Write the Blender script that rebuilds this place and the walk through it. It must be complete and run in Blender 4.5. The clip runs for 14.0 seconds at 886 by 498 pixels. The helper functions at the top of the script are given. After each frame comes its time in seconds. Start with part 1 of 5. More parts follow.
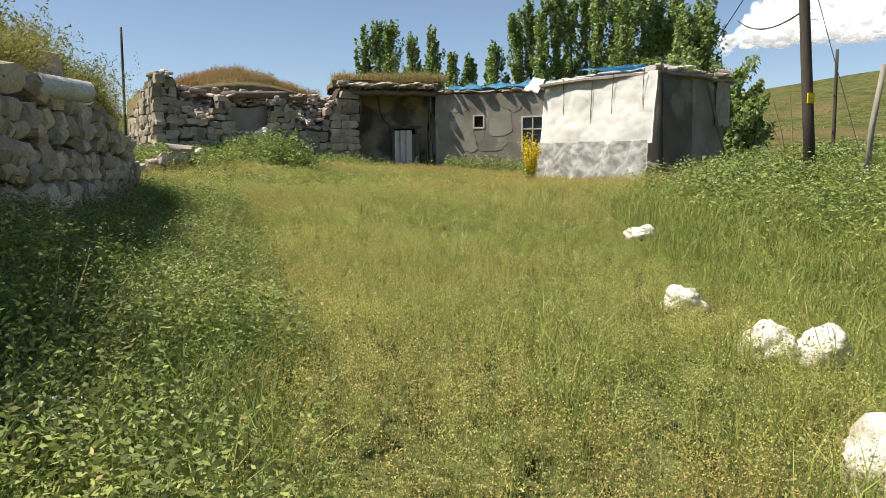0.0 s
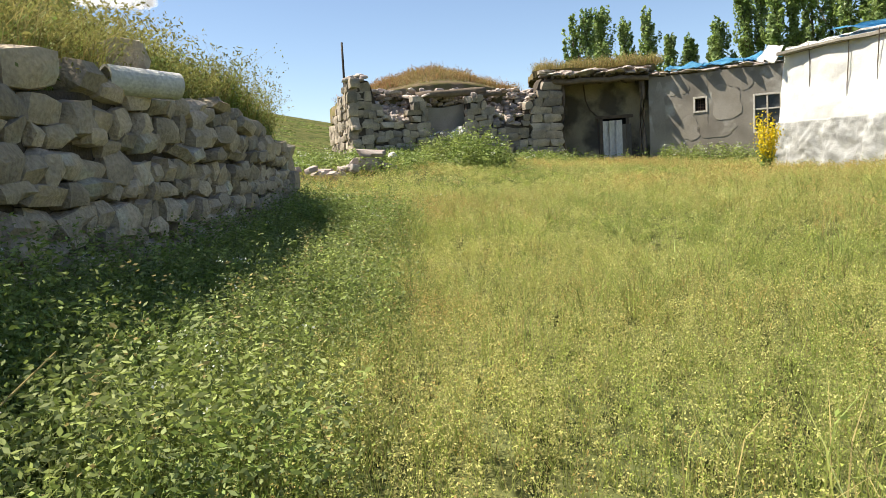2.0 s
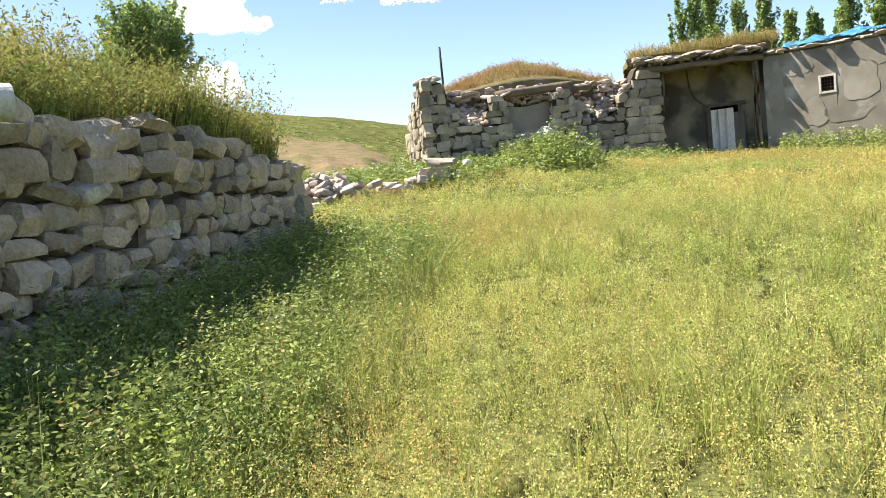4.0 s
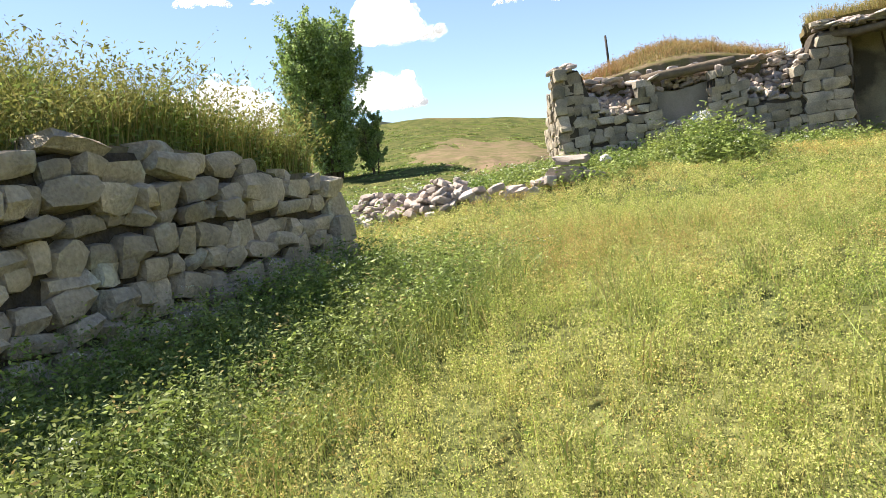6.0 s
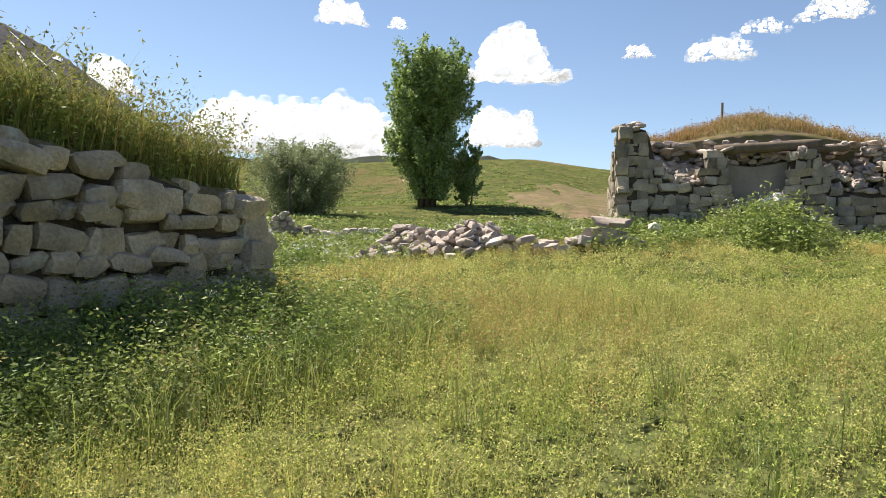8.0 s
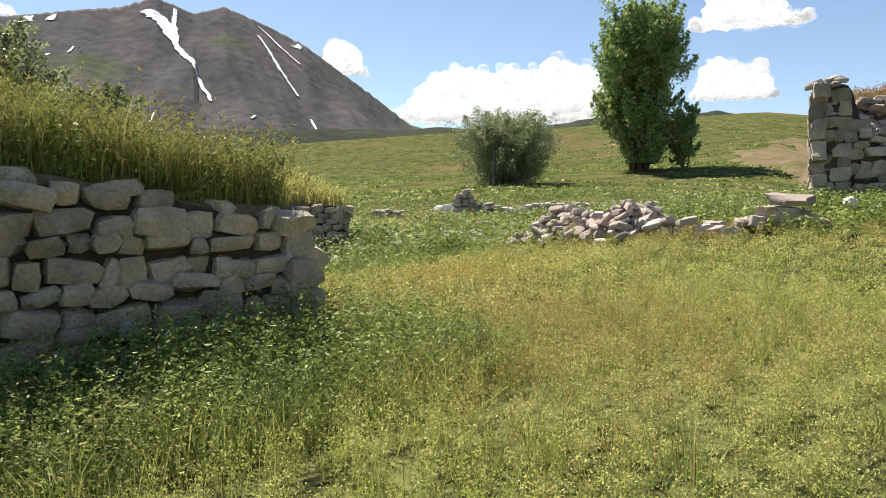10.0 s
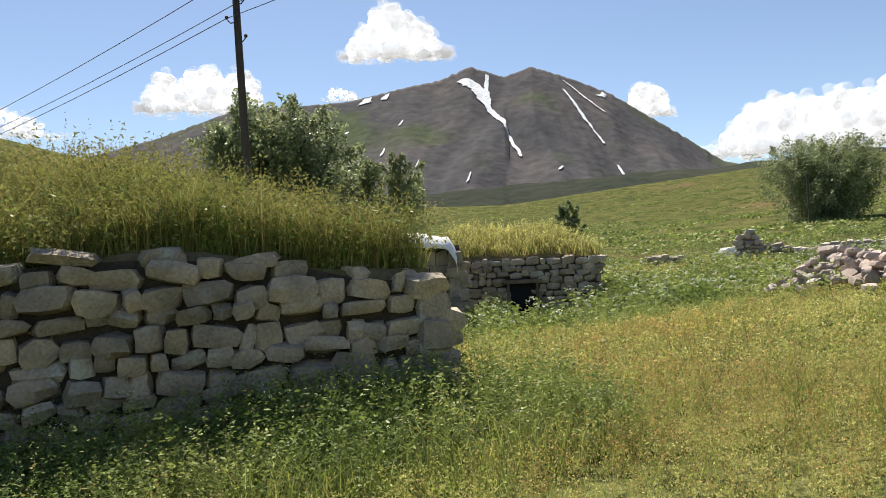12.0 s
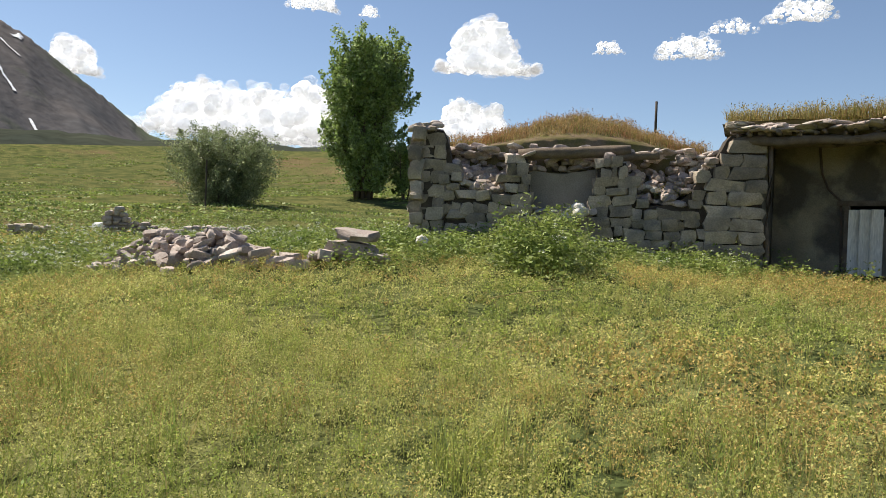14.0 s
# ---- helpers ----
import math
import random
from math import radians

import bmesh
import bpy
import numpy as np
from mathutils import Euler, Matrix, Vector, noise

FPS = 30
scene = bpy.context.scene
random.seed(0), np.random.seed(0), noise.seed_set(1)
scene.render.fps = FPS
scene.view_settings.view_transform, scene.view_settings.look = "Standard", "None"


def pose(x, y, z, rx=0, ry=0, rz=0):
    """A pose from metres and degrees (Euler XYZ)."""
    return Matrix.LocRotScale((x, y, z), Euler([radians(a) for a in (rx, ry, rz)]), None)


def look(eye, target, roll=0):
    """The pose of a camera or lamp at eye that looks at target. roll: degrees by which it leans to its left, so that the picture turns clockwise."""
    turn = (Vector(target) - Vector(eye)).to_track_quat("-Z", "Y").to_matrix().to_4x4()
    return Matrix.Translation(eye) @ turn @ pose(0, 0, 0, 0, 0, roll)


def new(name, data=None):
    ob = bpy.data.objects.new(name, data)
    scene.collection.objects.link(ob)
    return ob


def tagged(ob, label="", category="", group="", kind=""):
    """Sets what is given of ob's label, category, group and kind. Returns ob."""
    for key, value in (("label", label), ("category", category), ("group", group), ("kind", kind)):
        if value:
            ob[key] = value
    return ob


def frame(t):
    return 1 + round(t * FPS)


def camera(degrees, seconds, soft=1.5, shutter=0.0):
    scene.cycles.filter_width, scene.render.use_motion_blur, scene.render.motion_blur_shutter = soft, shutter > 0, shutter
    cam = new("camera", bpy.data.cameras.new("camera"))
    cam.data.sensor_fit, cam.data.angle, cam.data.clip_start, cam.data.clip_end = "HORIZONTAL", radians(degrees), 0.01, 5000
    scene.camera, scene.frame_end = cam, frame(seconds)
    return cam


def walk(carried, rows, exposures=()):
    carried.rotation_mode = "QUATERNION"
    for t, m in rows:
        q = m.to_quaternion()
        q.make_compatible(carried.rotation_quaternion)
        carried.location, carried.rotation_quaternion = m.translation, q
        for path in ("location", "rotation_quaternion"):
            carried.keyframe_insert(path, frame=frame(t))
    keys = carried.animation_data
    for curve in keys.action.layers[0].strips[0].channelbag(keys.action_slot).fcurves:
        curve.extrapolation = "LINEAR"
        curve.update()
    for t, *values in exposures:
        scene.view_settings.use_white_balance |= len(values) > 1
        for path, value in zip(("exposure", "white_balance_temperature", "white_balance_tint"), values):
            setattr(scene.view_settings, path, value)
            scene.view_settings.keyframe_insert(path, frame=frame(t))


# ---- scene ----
cam = camera(61.0, 14.0, soft=0.9)
PATH = [
    (0, (0.028, 0.34, 1.206), (-0.035, 2.329, 1.008), -0.3),
    (0.5, (0.091, 0.806, 1.161), (-0.245, 2.775, 1.053), 0.2),
    (1, (0.147, 1.284, 1.225), (-0.265, 3.241, 1.165), -1.0),
    (1.5, (0.135, 1.94, 1.26), (-0.453, 3.85, 1.196), -1.9),
    (2, (0.112, 2.568, 1.199), (-0.515, 4.458, 1.012), -3.0),
    (2.5, (0.132, 3.131, 1.252), (-0.464, 5.022, 0.987), -3.1),
    (3, (0.235, 3.757, 1.256), (-0.467, 5.612, 0.996), -3.1),
    (3.5, (0.206, 4.344, 1.288), (-0.634, 6.152, 1.131), -4.9),
    (4, (0.18, 4.88, 1.323), (-0.725, 6.657, 1.164), -5.8),
    (4.2, (0.203, 5.134, 1.337), (-0.772, 6.876, 1.223), -4.3),
    (6.3, (0.198, 7.271, 1.32), (-1.149, 8.745, 1.206), -7.0),
    (6.5, (0.239, 7.407, 1.309), (-1.117, 8.872, 1.177), -4.8),
    (7, (0.401, 7.795, 1.313), (-0.841, 9.359, 1.219), -6.3),
    (7.5, (0.596, 8.229, 1.373), (-0.725, 9.719, 1.186), -2.9),
    (8, (0.712, 8.66, 1.352), (-0.759, 10.015, 1.355), 1.1),
    (8.2, (0.731, 8.831, 1.377), (-0.809, 10.107, 1.412), -0.5),
    (10.5, (1.015, 10.589, 1.784), (-0.845, 11.322, 1.743), -1.5),
    (11, (0.997, 11.016, 1.784), (-0.93, 11.545, 1.873), -4.1),
    (11.5, (0.989, 11.371, 1.788), (-0.991, 11.648, 1.848), -3.1),
    (12, (1.205, 11.651, 1.815), (-0.792, 11.745, 1.869), -2.7),
    (12.5, (1.594, 11.904, 1.811), (-0.372, 12.271, 1.867), -2.4),
    (13, (1.891, 12.305, 1.848), (0.039, 13.06, 1.853), -0.8),
    (13.5, (2.099, 12.655, 1.874), (0.601, 13.979, 1.92), -1.9),
    (14, (2.345, 12.889, 1.894), (0.933, 14.305, 1.876), 2.3),
]
EXPOSURES = tuple((t, stops, 6800, 10) for t, stops in ((0, 0.68), (0.5, 0.95), (1, 1.05), (1.5, 1.05), (2, 1.1), (2.5, 1.33), (3, 1.36), (4, 1.56), (6.5, 1.36), (7.5, 0.95), (8, 0.98), (10.5, 0.93), (11, 0.84), (12, 0.78), (13, 0.68), (14, 0.66)))
walk(cam, [(t, look(eye, target, roll)) for t, eye, target, roll in PATH], EXPOSURES)

# ---- sky, sun, exposure ----
SUN_TO = Vector((-0.92, -0.2, 1.42)).normalized()
world = bpy.data.worlds.new("sky")
scene.world = world
world.use_nodes = True
wn = world.node_tree.nodes
sky = wn.new("ShaderNodeTexSky")
sky.sky_type = "NISHITA"
sky.sun_disc = False
sky.sun_elevation = math.asin(SUN_TO.z)
sky.sun_rotation = math.atan2(SUN_TO.x, SUN_TO.y)
sky.altitude = 1800
sky.dust_density = 1.1
sky.ozone_density = 1.2
wn["Background"].inputs["Strength"].default_value = 0.084
world.node_tree.links.new(sky.outputs[0], wn["Background"].inputs["Color"])
sun_data = bpy.data.lights.new("sun", "SUN")
sun_data.energy, sun_data.angle, sun_data.color = 5.0, radians(0.6), (1.0, 0.94, 0.82)
sun = new("sun", sun_data)
sun.matrix_world = look((0, 0, 60), Vector((0, 0, 60)) - SUN_TO)

rng = np.random.default_rng(7)


# ---- materials ----
def surface(name, a, b, scale=4.0, fine=40.0, rough=0.9, bump=0.4, spread=0.25, c=None, c_scale=0.8, c_cut=0.55, island=False, glow=0.0, through_light=0.0, metal=0.0, dist=0.02, stretch=(1, 1, 1), speck=0.18):
    """Two colours mixed by coarse and fine noise, a third in large blotches, each piece a little lighter or darker, with relief."""
    m = bpy.data.materials.new(name)
    m.use_nodes = True
    nt = m.node_tree
    n, link = nt.nodes, nt.links.new
    p = n["Principled BSDF"]
    p.inputs["Roughness"].default_value = rough
    p.inputs["Metallic"].default_value = metal
    p.inputs["Specular IOR Level"].default_value = 0.25 if not metal else 0.5
    geo = n.new("ShaderNodeNewGeometry")
    mp = n.new("ShaderNodeMapping")
    mp.inputs["Scale"].default_value = stretch
    link(geo.outputs["Position"], mp.inputs["Vector"])

    def tex(s, detail):
        t = n.new("ShaderNodeTexNoise")
        t.inputs["Scale"].default_value, t.inputs["Detail"].default_value = s, detail
        link(mp.outputs[0], t.inputs["Vector"])
        return t.outputs[0]

    def ramp(src, lo, hi):
        r = n.new("ShaderNodeMapRange")
        r.inputs["From Min"].default_value, r.inputs["From Max"].default_value = lo, hi
        link(src, r.inputs["Value"])
        return r.outputs[0]

    def mix(f, x, y, mode="MIX"):
        k = n.new("ShaderNodeMix")
        k.data_type, k.blend_type = "RGBA", mode
        for sock, v in ((k.inputs[0], f), (k.inputs[6], x), (k.inputs[7], y)):
            if isinstance(v, (int, float)):
                sock.default_value = v
            elif isinstance(v, tuple):
                sock.default_value = (*v, 1)
            else:
                link(v, sock)
        return k.outputs[2]

    coarse, grain = tex(scale, 4), tex(fine, 3)
    col = mix(ramp(coarse, 0.35, 0.65), a, b)
    if c:
        col = mix(ramp(tex(c_scale, 5), c_cut, c_cut + 0.12), col, c)
    if island:
        rnd = geo.outputs["Random Per Island"]
    else:
        info = n.new("ShaderNodeObjectInfo")
        rnd = info.outputs["Random"]
    r = n.new("ShaderNodeMapRange")
    r.inputs["To Min"].default_value, r.inputs["To Max"].default_value = 1 - spread, 1 + spread
    link(rnd, r.inputs["Value"])
    g = n.new("ShaderNodeMapRange")
    g.inputs["From Min"].default_value, g.inputs["From Max"].default_value = 0.3, 0.7
    g.inputs["To Min"].default_value, g.inputs["To Max"].default_value = 1 - speck, 1 + speck
    link(grain, g.inputs["Value"])
    mul = n.new("ShaderNodeMath")
    mul.operation = "MULTIPLY"
    link(r.outputs[0], mul.inputs[0])
    link(g.outputs[0], mul.inputs[1])
    comb = n.new("ShaderNodeCombineColor")
    for k in range(3):
        link(mul.outputs[0], comb.inputs[k])
    col = mix(1.0, col, comb.outputs[0], "MULTIPLY")
    link(col, p.inputs["Base Color"])
    if bump:
        add = n.new("ShaderNodeMath")
        add.operation = "ADD"
        link(coarse, add.inputs[0])
        link(grain, add.inputs[1])
        bp = n.new("ShaderNodeBump")
        bp.inputs["Strength"].default_value, bp.inputs["Distance"].default_value = bump, dist
        link(add.outputs[0], bp.inputs["Height"])
        link(bp.outputs[0], p.inputs["Normal"])
    if through_light:
        t = n.new("ShaderNodeBsdfTranslucent")
        link(col, t.inputs["Color"])
        k = n.new("ShaderNodeMixShader")
        k.inputs[0].default_value = through_light
        link(p.outputs[0], k.inputs[1])
        link(t.outputs[0], k.inputs[2])
        link(k.outputs[0], n["Material Output"].inputs["Surface"])
    if glow:
        p.inputs["Emission Color"].default_value = (1, 1, 1, 1)
        p.inputs["Emission Strength"].default_value = glow
    return m


M = {
    "ground": surface("turf", (0.15, 0.148, 0.058), (0.068, 0.085, 0.033), 0.3, 2.2, bump=1.0, spread=0, c=(0.17, 0.13, 0.07), c_scale=0.022, c_cut=0.57, dist=0.7),
    "soil": surface("dry earth", (0.20, 0.15, 0.10), (0.13, 0.12, 0.05), 3, 30, spread=0),
    "blade": surface("meadow blades", (0.27, 0.33, 0.085), (0.40, 0.41, 0.12), 0.6, 5, bump=0, spread=0.35, island=True, through_light=0.45, rough=0.6),
    "straw": surface("dry stalks", (0.42, 0.35, 0.15), (0.34, 0.27, 0.11), 0.8, 6, bump=0, spread=0.3, island=True, through_light=0.3),
    "pod": surface("yellow-green flower heads", (0.57, 0.53, 0.20), (0.47, 0.46, 0.17), 0.45, 3, bump=0, spread=0.34, island=True, through_light=0.45),
    "lime": surface("lime-green seed heads", (0.40, 0.45, 0.11), (0.31, 0.37, 0.09), 0.45, 3, bump=0, spread=0.4, island=True, through_light=0.45),
    "ochre": surface("ripe ochre seed heads", (0.56, 0.42, 0.15), (0.46, 0.33, 0.13), 0.45, 3, bump=0, spread=0.35, island=True, through_light=0.35),
    # lighter copy of the poplar leaf: light-and-dark contrast put into colour
    "leaf_pale": surface("poplar leaves lightened as if lit", (0.27, 0.36, 0.15), (0.34, 0.42, 0.19), 0.5, 3, bump=0, spread=0.4, island=True, through_light=0.4, rough=0.45),
    # cloud shadow on the far ridge is put into this dark colour
    "dark_ridge": surface("ridge with painted cloud shade", (0.035, 0.042, 0.036), (0.05, 0.055, 0.042), 0.004, 0.03, bump=0.3, spread=0, dist=6),
    "white_flower": surface("white umbels", (0.75, 0.75, 0.68), (0.6, 0.62, 0.5), 5, 30, bump=0, spread=0.15, island=True, through_light=0.2),
    "weed": surface("weed leaves", (0.17, 0.24, 0.055), (0.31, 0.36, 0.10), 1.2, 8, bump=0, spread=0.4, island=True, through_light=0.3, rough=0.55),
    "weed_pale": surface("pale weed leaves", (0.21, 0.26, 0.10), (0.28, 0.31, 0.13), 1.2, 8, bump=0, spread=0.35, island=True, through_light=0.3),
    "oat": surface("roof grass", (0.20, 0.22, 0.06), (0.30, 0.27, 0.09), 0.9, 8, bump=0, spread=0.35, island=True, through_light=0.35),
    "russet": surface("russet dry grass", (0.36, 0.20, 0.10), (0.40, 0.30, 0.14), 0.9, 8, bump=0, spread=0.3, island=True, through_light=0.3),
    "yellow": surface("yellow blossom", (0.80, 0.62, 0.04), (0.70, 0.55, 0.03), 3, 20, bump=0, spread=0.2, island=True, through_light=0.2),
    "leaf": surface("poplar leaves", (0.19, 0.275, 0.075), (0.29, 0.37, 0.12), 0.5, 3, bump=0, spread=0.5, island=True, through_light=0.42, rough=0.5),
    "willow": surface("willow leaves", (0.19, 0.235, 0.11), (0.26, 0.30, 0.15), 0.5, 3, bump=0, spread=0.45, island=True, through_light=0.42, rough=0.5),
    # lighter willow leaf, painted brighter so that sprays stand apart
    "willow_pale": surface("willow leaves lightened as if lit", (0.25, 0.29, 0.16), (0.33, 0.36, 0.21), 0.5, 3, bump=0, spread=0.4, island=True, through_light=0.4, rough=0.45),
    "bark": surface("bark", (0.16, 0.12, 0.085), (0.10, 0.08, 0.06), 6, 40, bump=0.6, spread=0.15),
    "stone": surface("field stone", (0.45, 0.37, 0.285), (0.30, 0.255, 0.205), 3.5, 34, bump=0.7, spread=0.26, c=(0.44, 0.42, 0.36), c_scale=3.0, c_cut=0.58, dist=0.03),
    "ashlar": surface("grey building stone", (0.41, 0.345, 0.27), (0.26, 0.225, 0.18), 3.0, 30, bump=0.8, spread=0.32, c=(0.20, 0.185, 0.16), c_scale=1.6, c_cut=0.57, dist=0.025),
    "rubble": surface("pinkish rubble", (0.44, 0.36, 0.32), (0.33, 0.28, 0.25), 3.5, 34, bump=0.6, spread=0.25, c=(0.52, 0.48, 0.43), c_scale=2.0, c_cut=0.55, dist=0.02),
    "limestone": surface("white limestone", (0.70, 0.67, 0.61), (0.58, 0.54, 0.47), 4, 40, bump=0.7, spread=0.1, c=(0.42, 0.38, 0.31), c_scale=4, c_cut=0.6),
    # kept very dark, so shade in the stone joints comes from its colour
    "core": surface("mud core darkened for joint shade", (0.085, 0.068, 0.052), (0.055, 0.045, 0.036), 8, 50, bump=0.8, spread=0),
    "mud": surface("weathered mud plaster", (0.27, 0.245, 0.21), (0.18, 0.16, 0.135), 1.1, 45, speck=0.1, bump=0.3, spread=0.05, c=(0.37, 0.35, 0.31), c_scale=1.5, c_cut=0.55, dist=0.02),
    # dark blotches are stains, spread wider to paint in the porch's shade
    "yellow_mud": surface("yellowish clay plaster", (0.36, 0.31, 0.21), (0.22, 0.19, 0.14), 1.2, 40, bump=0.5, spread=0, c=(0.10, 0.088, 0.07), c_scale=0.9, c_cut=0.46, dist=0.02),
    "log": surface("weathered log", (0.22, 0.17, 0.125), (0.14, 0.11, 0.085), 5, 40, bump=0.7, spread=0.2, dist=0.02),
    "plank": surface("bleached planks", (0.78, 0.75, 0.69), (0.66, 0.63, 0.56), 3, 40, bump=0.3, spread=0.12, c=(0.36, 0.32, 0.27), c_scale=3, c_cut=0.6, stretch=(1, 1, 0.15)),
    "dark_plank": surface("grey planks", (0.26, 0.235, 0.20), (0.20, 0.18, 0.155), 3, 40, bump=0.4, spread=0.15, stretch=(1, 1, 0.15)),
    "tarp": surface("white tarpaulin", (0.92, 0.91, 0.89), (0.86, 0.85, 0.83), 1.5, 14, rough=0.6, bump=0.12, spread=0.02, speck=0.02, through_light=0.0, dist=0.04),
    "sheet": surface("torn greyish plastic sheet", (0.66, 0.66, 0.64), (0.54, 0.54, 0.53), 2.5, 14, rough=0.5, bump=0.3, spread=0.05, speck=0.04, through_light=0.1, c=(0.76, 0.76, 0.74), c_scale=3, c_cut=0.55, dist=0.05),
    "blue": surface("faded blue tarpaulin", (0.06, 0.30, 0.52), (0.16, 0.42, 0.62), 3, 20, rough=0.5, bump=0.4, spread=0.1),
    "paint": surface("peeling pale paint", (0.62, 0.58, 0.52), (0.48, 0.43, 0.37), 6, 40, bump=0.3, spread=0.05),
    "rust": surface("dark rusty iron", (0.07, 0.055, 0.05), (0.11, 0.075, 0.055), 8, 50, rough=0.7, bump=0.3, spread=0.1),
    "pole": surface("tarred pole", (0.085, 0.068, 0.055), (0.055, 0.045, 0.04), 4, 40, bump=0.5, spread=0.1, stretch=(1, 1, 0.1)),
    "concrete": surface("pale cement pipe", (0.58, 0.57, 0.54), (0.46, 0.45, 0.42), 5, 40, bump=0.4, spread=0.05),
    # near-black that paints the shade inside doors and windows
    "unlit_black": surface("black for unlit interiors", (0.018, 0.018, 0.022), (0.012, 0.012, 0.016), 3, 20, bump=0, spread=0),
    # bluish grey, with distant haze put into the base colour
    "scree": surface("mountain slopes", (0.125, 0.115, 0.115), (0.088, 0.088, 0.094), 0.005, 0.035, bump=0.35, spread=0, c=(0.095, 0.112, 0.07), c_scale=0.0028, c_cut=0.54, dist=10),
    "bare": surface("bare brown hillside", (0.20, 0.145, 0.10), (0.12, 0.115, 0.055), 0.25, 1.6, bump=0.8, spread=0, dist=0.4),
    "mud_new": surface("newer mud plaster", (0.32, 0.29, 0.25), (0.235, 0.21, 0.175), 1.4, 45, bump=0.3, spread=0.05, dist=0.015),
    "snow": surface("old snow", (0.85, 0.87, 0.90), (0.78, 0.80, 0.84), 0.02, 0.1, bump=0, spread=0),
    # a weak glow is added to brighten clouds seen against the sun
    "cloud": surface("cloud", (0.97, 0.97, 0.98), (0.92, 0.93, 0.95), 0.004, 0.02, bump=0, spread=0, glow=0.2),
    "wisp": surface("thin cloud rim", (0.97, 0.97, 0.98), (0.92, 0.93, 0.95), 0.004, 0.02, bump=0, spread=0, glow=0.2),
    "glass": surface("dusty dark window glass", (0.05, 0.06, 0.07), (0.08, 0.085, 0.09), 4, 30, rough=0.2, bump=0, spread=0),
}

# earth, rock and vapour have no gloss
for k in ("ground", "scree", "dark_ridge", "bare", "soil", "cloud", "wisp", "snow"):
    M[k].node_tree.nodes["Principled BSDF"].inputs["Specular IOR Level"].default_value = 0.0
# vapour lets half the light through each thin layer
M["cloud"].node_tree.nodes["Principled BSDF"].inputs["Alpha"].default_value = 0.62
M["wisp"].node_tree.nodes["Principled BSDF"].inputs["Alpha"].default_value = 0.16


# ---- builders ----
def part(name, bm, material, parent=None, label=""):
    me = bpy.data.meshes.new(name)
    bm.to_mesh(me)
    bm.free()
    me.materials.append(M[material])
    ob = new(name, me)
    ob.parent = parent
    if label:
        ob["label"] = label
    return ob


def smooth(ob):
    ob.data.polygons.foreach_set("use_smooth", np.ones(len(ob.data.polygons), dtype=bool))
    return ob


def thing(name, label, category, group="", kind=""):
    return tagged(new(name), label, category, group, kind)


def box(size, at=(0, 0, 0), rz=0.0, bevel=0.0, cuts=0, rough=0.0, seed=0):
    bm = bmesh.new()
    bmesh.ops.create_cube(bm, size=1)
    bmesh.ops.scale(bm, vec=size, verts=bm.verts)
    if cuts:
        bmesh.ops.subdivide_edges(bm, edges=bm.edges[:], cuts=cuts, use_grid_fill=True)
    if bevel:
        bmesh.ops.bevel(bm, geom=bm.edges[:] if not cuts else [e for e in bm.edges if e.calc_face_angle(0) > 0.5], offset=bevel, segments=2, affect="EDGES")
    if rough:
        for v in bm.verts:
            v.co += noise.noise_vector(v.co * 1.7 + Vector((seed, seed * 2, 0))) * rough
    bmesh.ops.transform(bm, matrix=Matrix.Translation(at) @ Matrix.Rotation(rz, 4, "Z"), verts=bm.verts)
    return bm


def tube(points, radius, sides=8, taper=1.0, wobble=0.0):
    """A round bar along points, thinner towards its end."""
    bm = bmesh.new()
    rings = []
    pts = [Vector(p) for p in points]
    for i, p in enumerate(pts):
        d = (pts[min(i + 1, len(pts) - 1)] - pts[max(i - 1, 0)]).normalized()
        q = d.to_track_quat("Z", "Y")
        r = radius * (1 + (taper - 1) * i / max(1, len(pts) - 1))
        rings.append([bm.verts.new(p + q @ Vector((math.cos(a), math.sin(a), 0)) * r * (1 + wobble * noise.noise(p * 3 + Vector((a, a, 0))))) for a in np.linspace(0, 2 * math.pi, sides, endpoint=False)])
    for a, b in zip(rings, rings[1:]):
        for k in range(sides):
            bm.faces.new((a[k], a[(k + 1) % sides], b[(k + 1) % sides], b[k]))
    bm.faces.new(rings[0][::-1])
    bm.faces.new(rings[-1])
    return bm


class Soup:
    """Many small free triangles and quads that become one mesh."""

    def __init__(self):
        self.v, self.n, self.m = [], [], []

    def add(self, corners, material):
        count, sides = corners.shape[:2]
        self.v.append(corners.reshape(-1, 3))
        self.n.append(np.full(count, sides, dtype=np.int32))
        self.m.append(np.full(count, material, dtype=np.int32))

    def build(self, name, materials, parent=None):
        v = np.concatenate(self.v).astype(np.float32)
        n, m = np.concatenate(self.n), np.concatenate(self.m)
        me = bpy.data.meshes.new(name)
        me.vertices.add(len(v))
        me.vertices.foreach_set("co", v.ravel())
        me.loops.add(len(v))
        me.loops.foreach_set("vertex_index", np.arange(len(v), dtype=np.int32))
        me.polygons.add(len(n))
        me.polygons.foreach_set("loop_start", np.concatenate([[0], np.cumsum(n)[:-1]]).astype(np.int32))
        me.polygons.foreach_set("material_index", m)
        for k in materials:
            me.materials.append(M[k])
        me.update(calc_edges=True)
        ob = new(name, me)
        ob.parent = parent
        return ob


def unit(n):
    d = rng.normal(size=(n, 3))
    return d / np.linalg.norm(d, axis=1, keepdims=True)


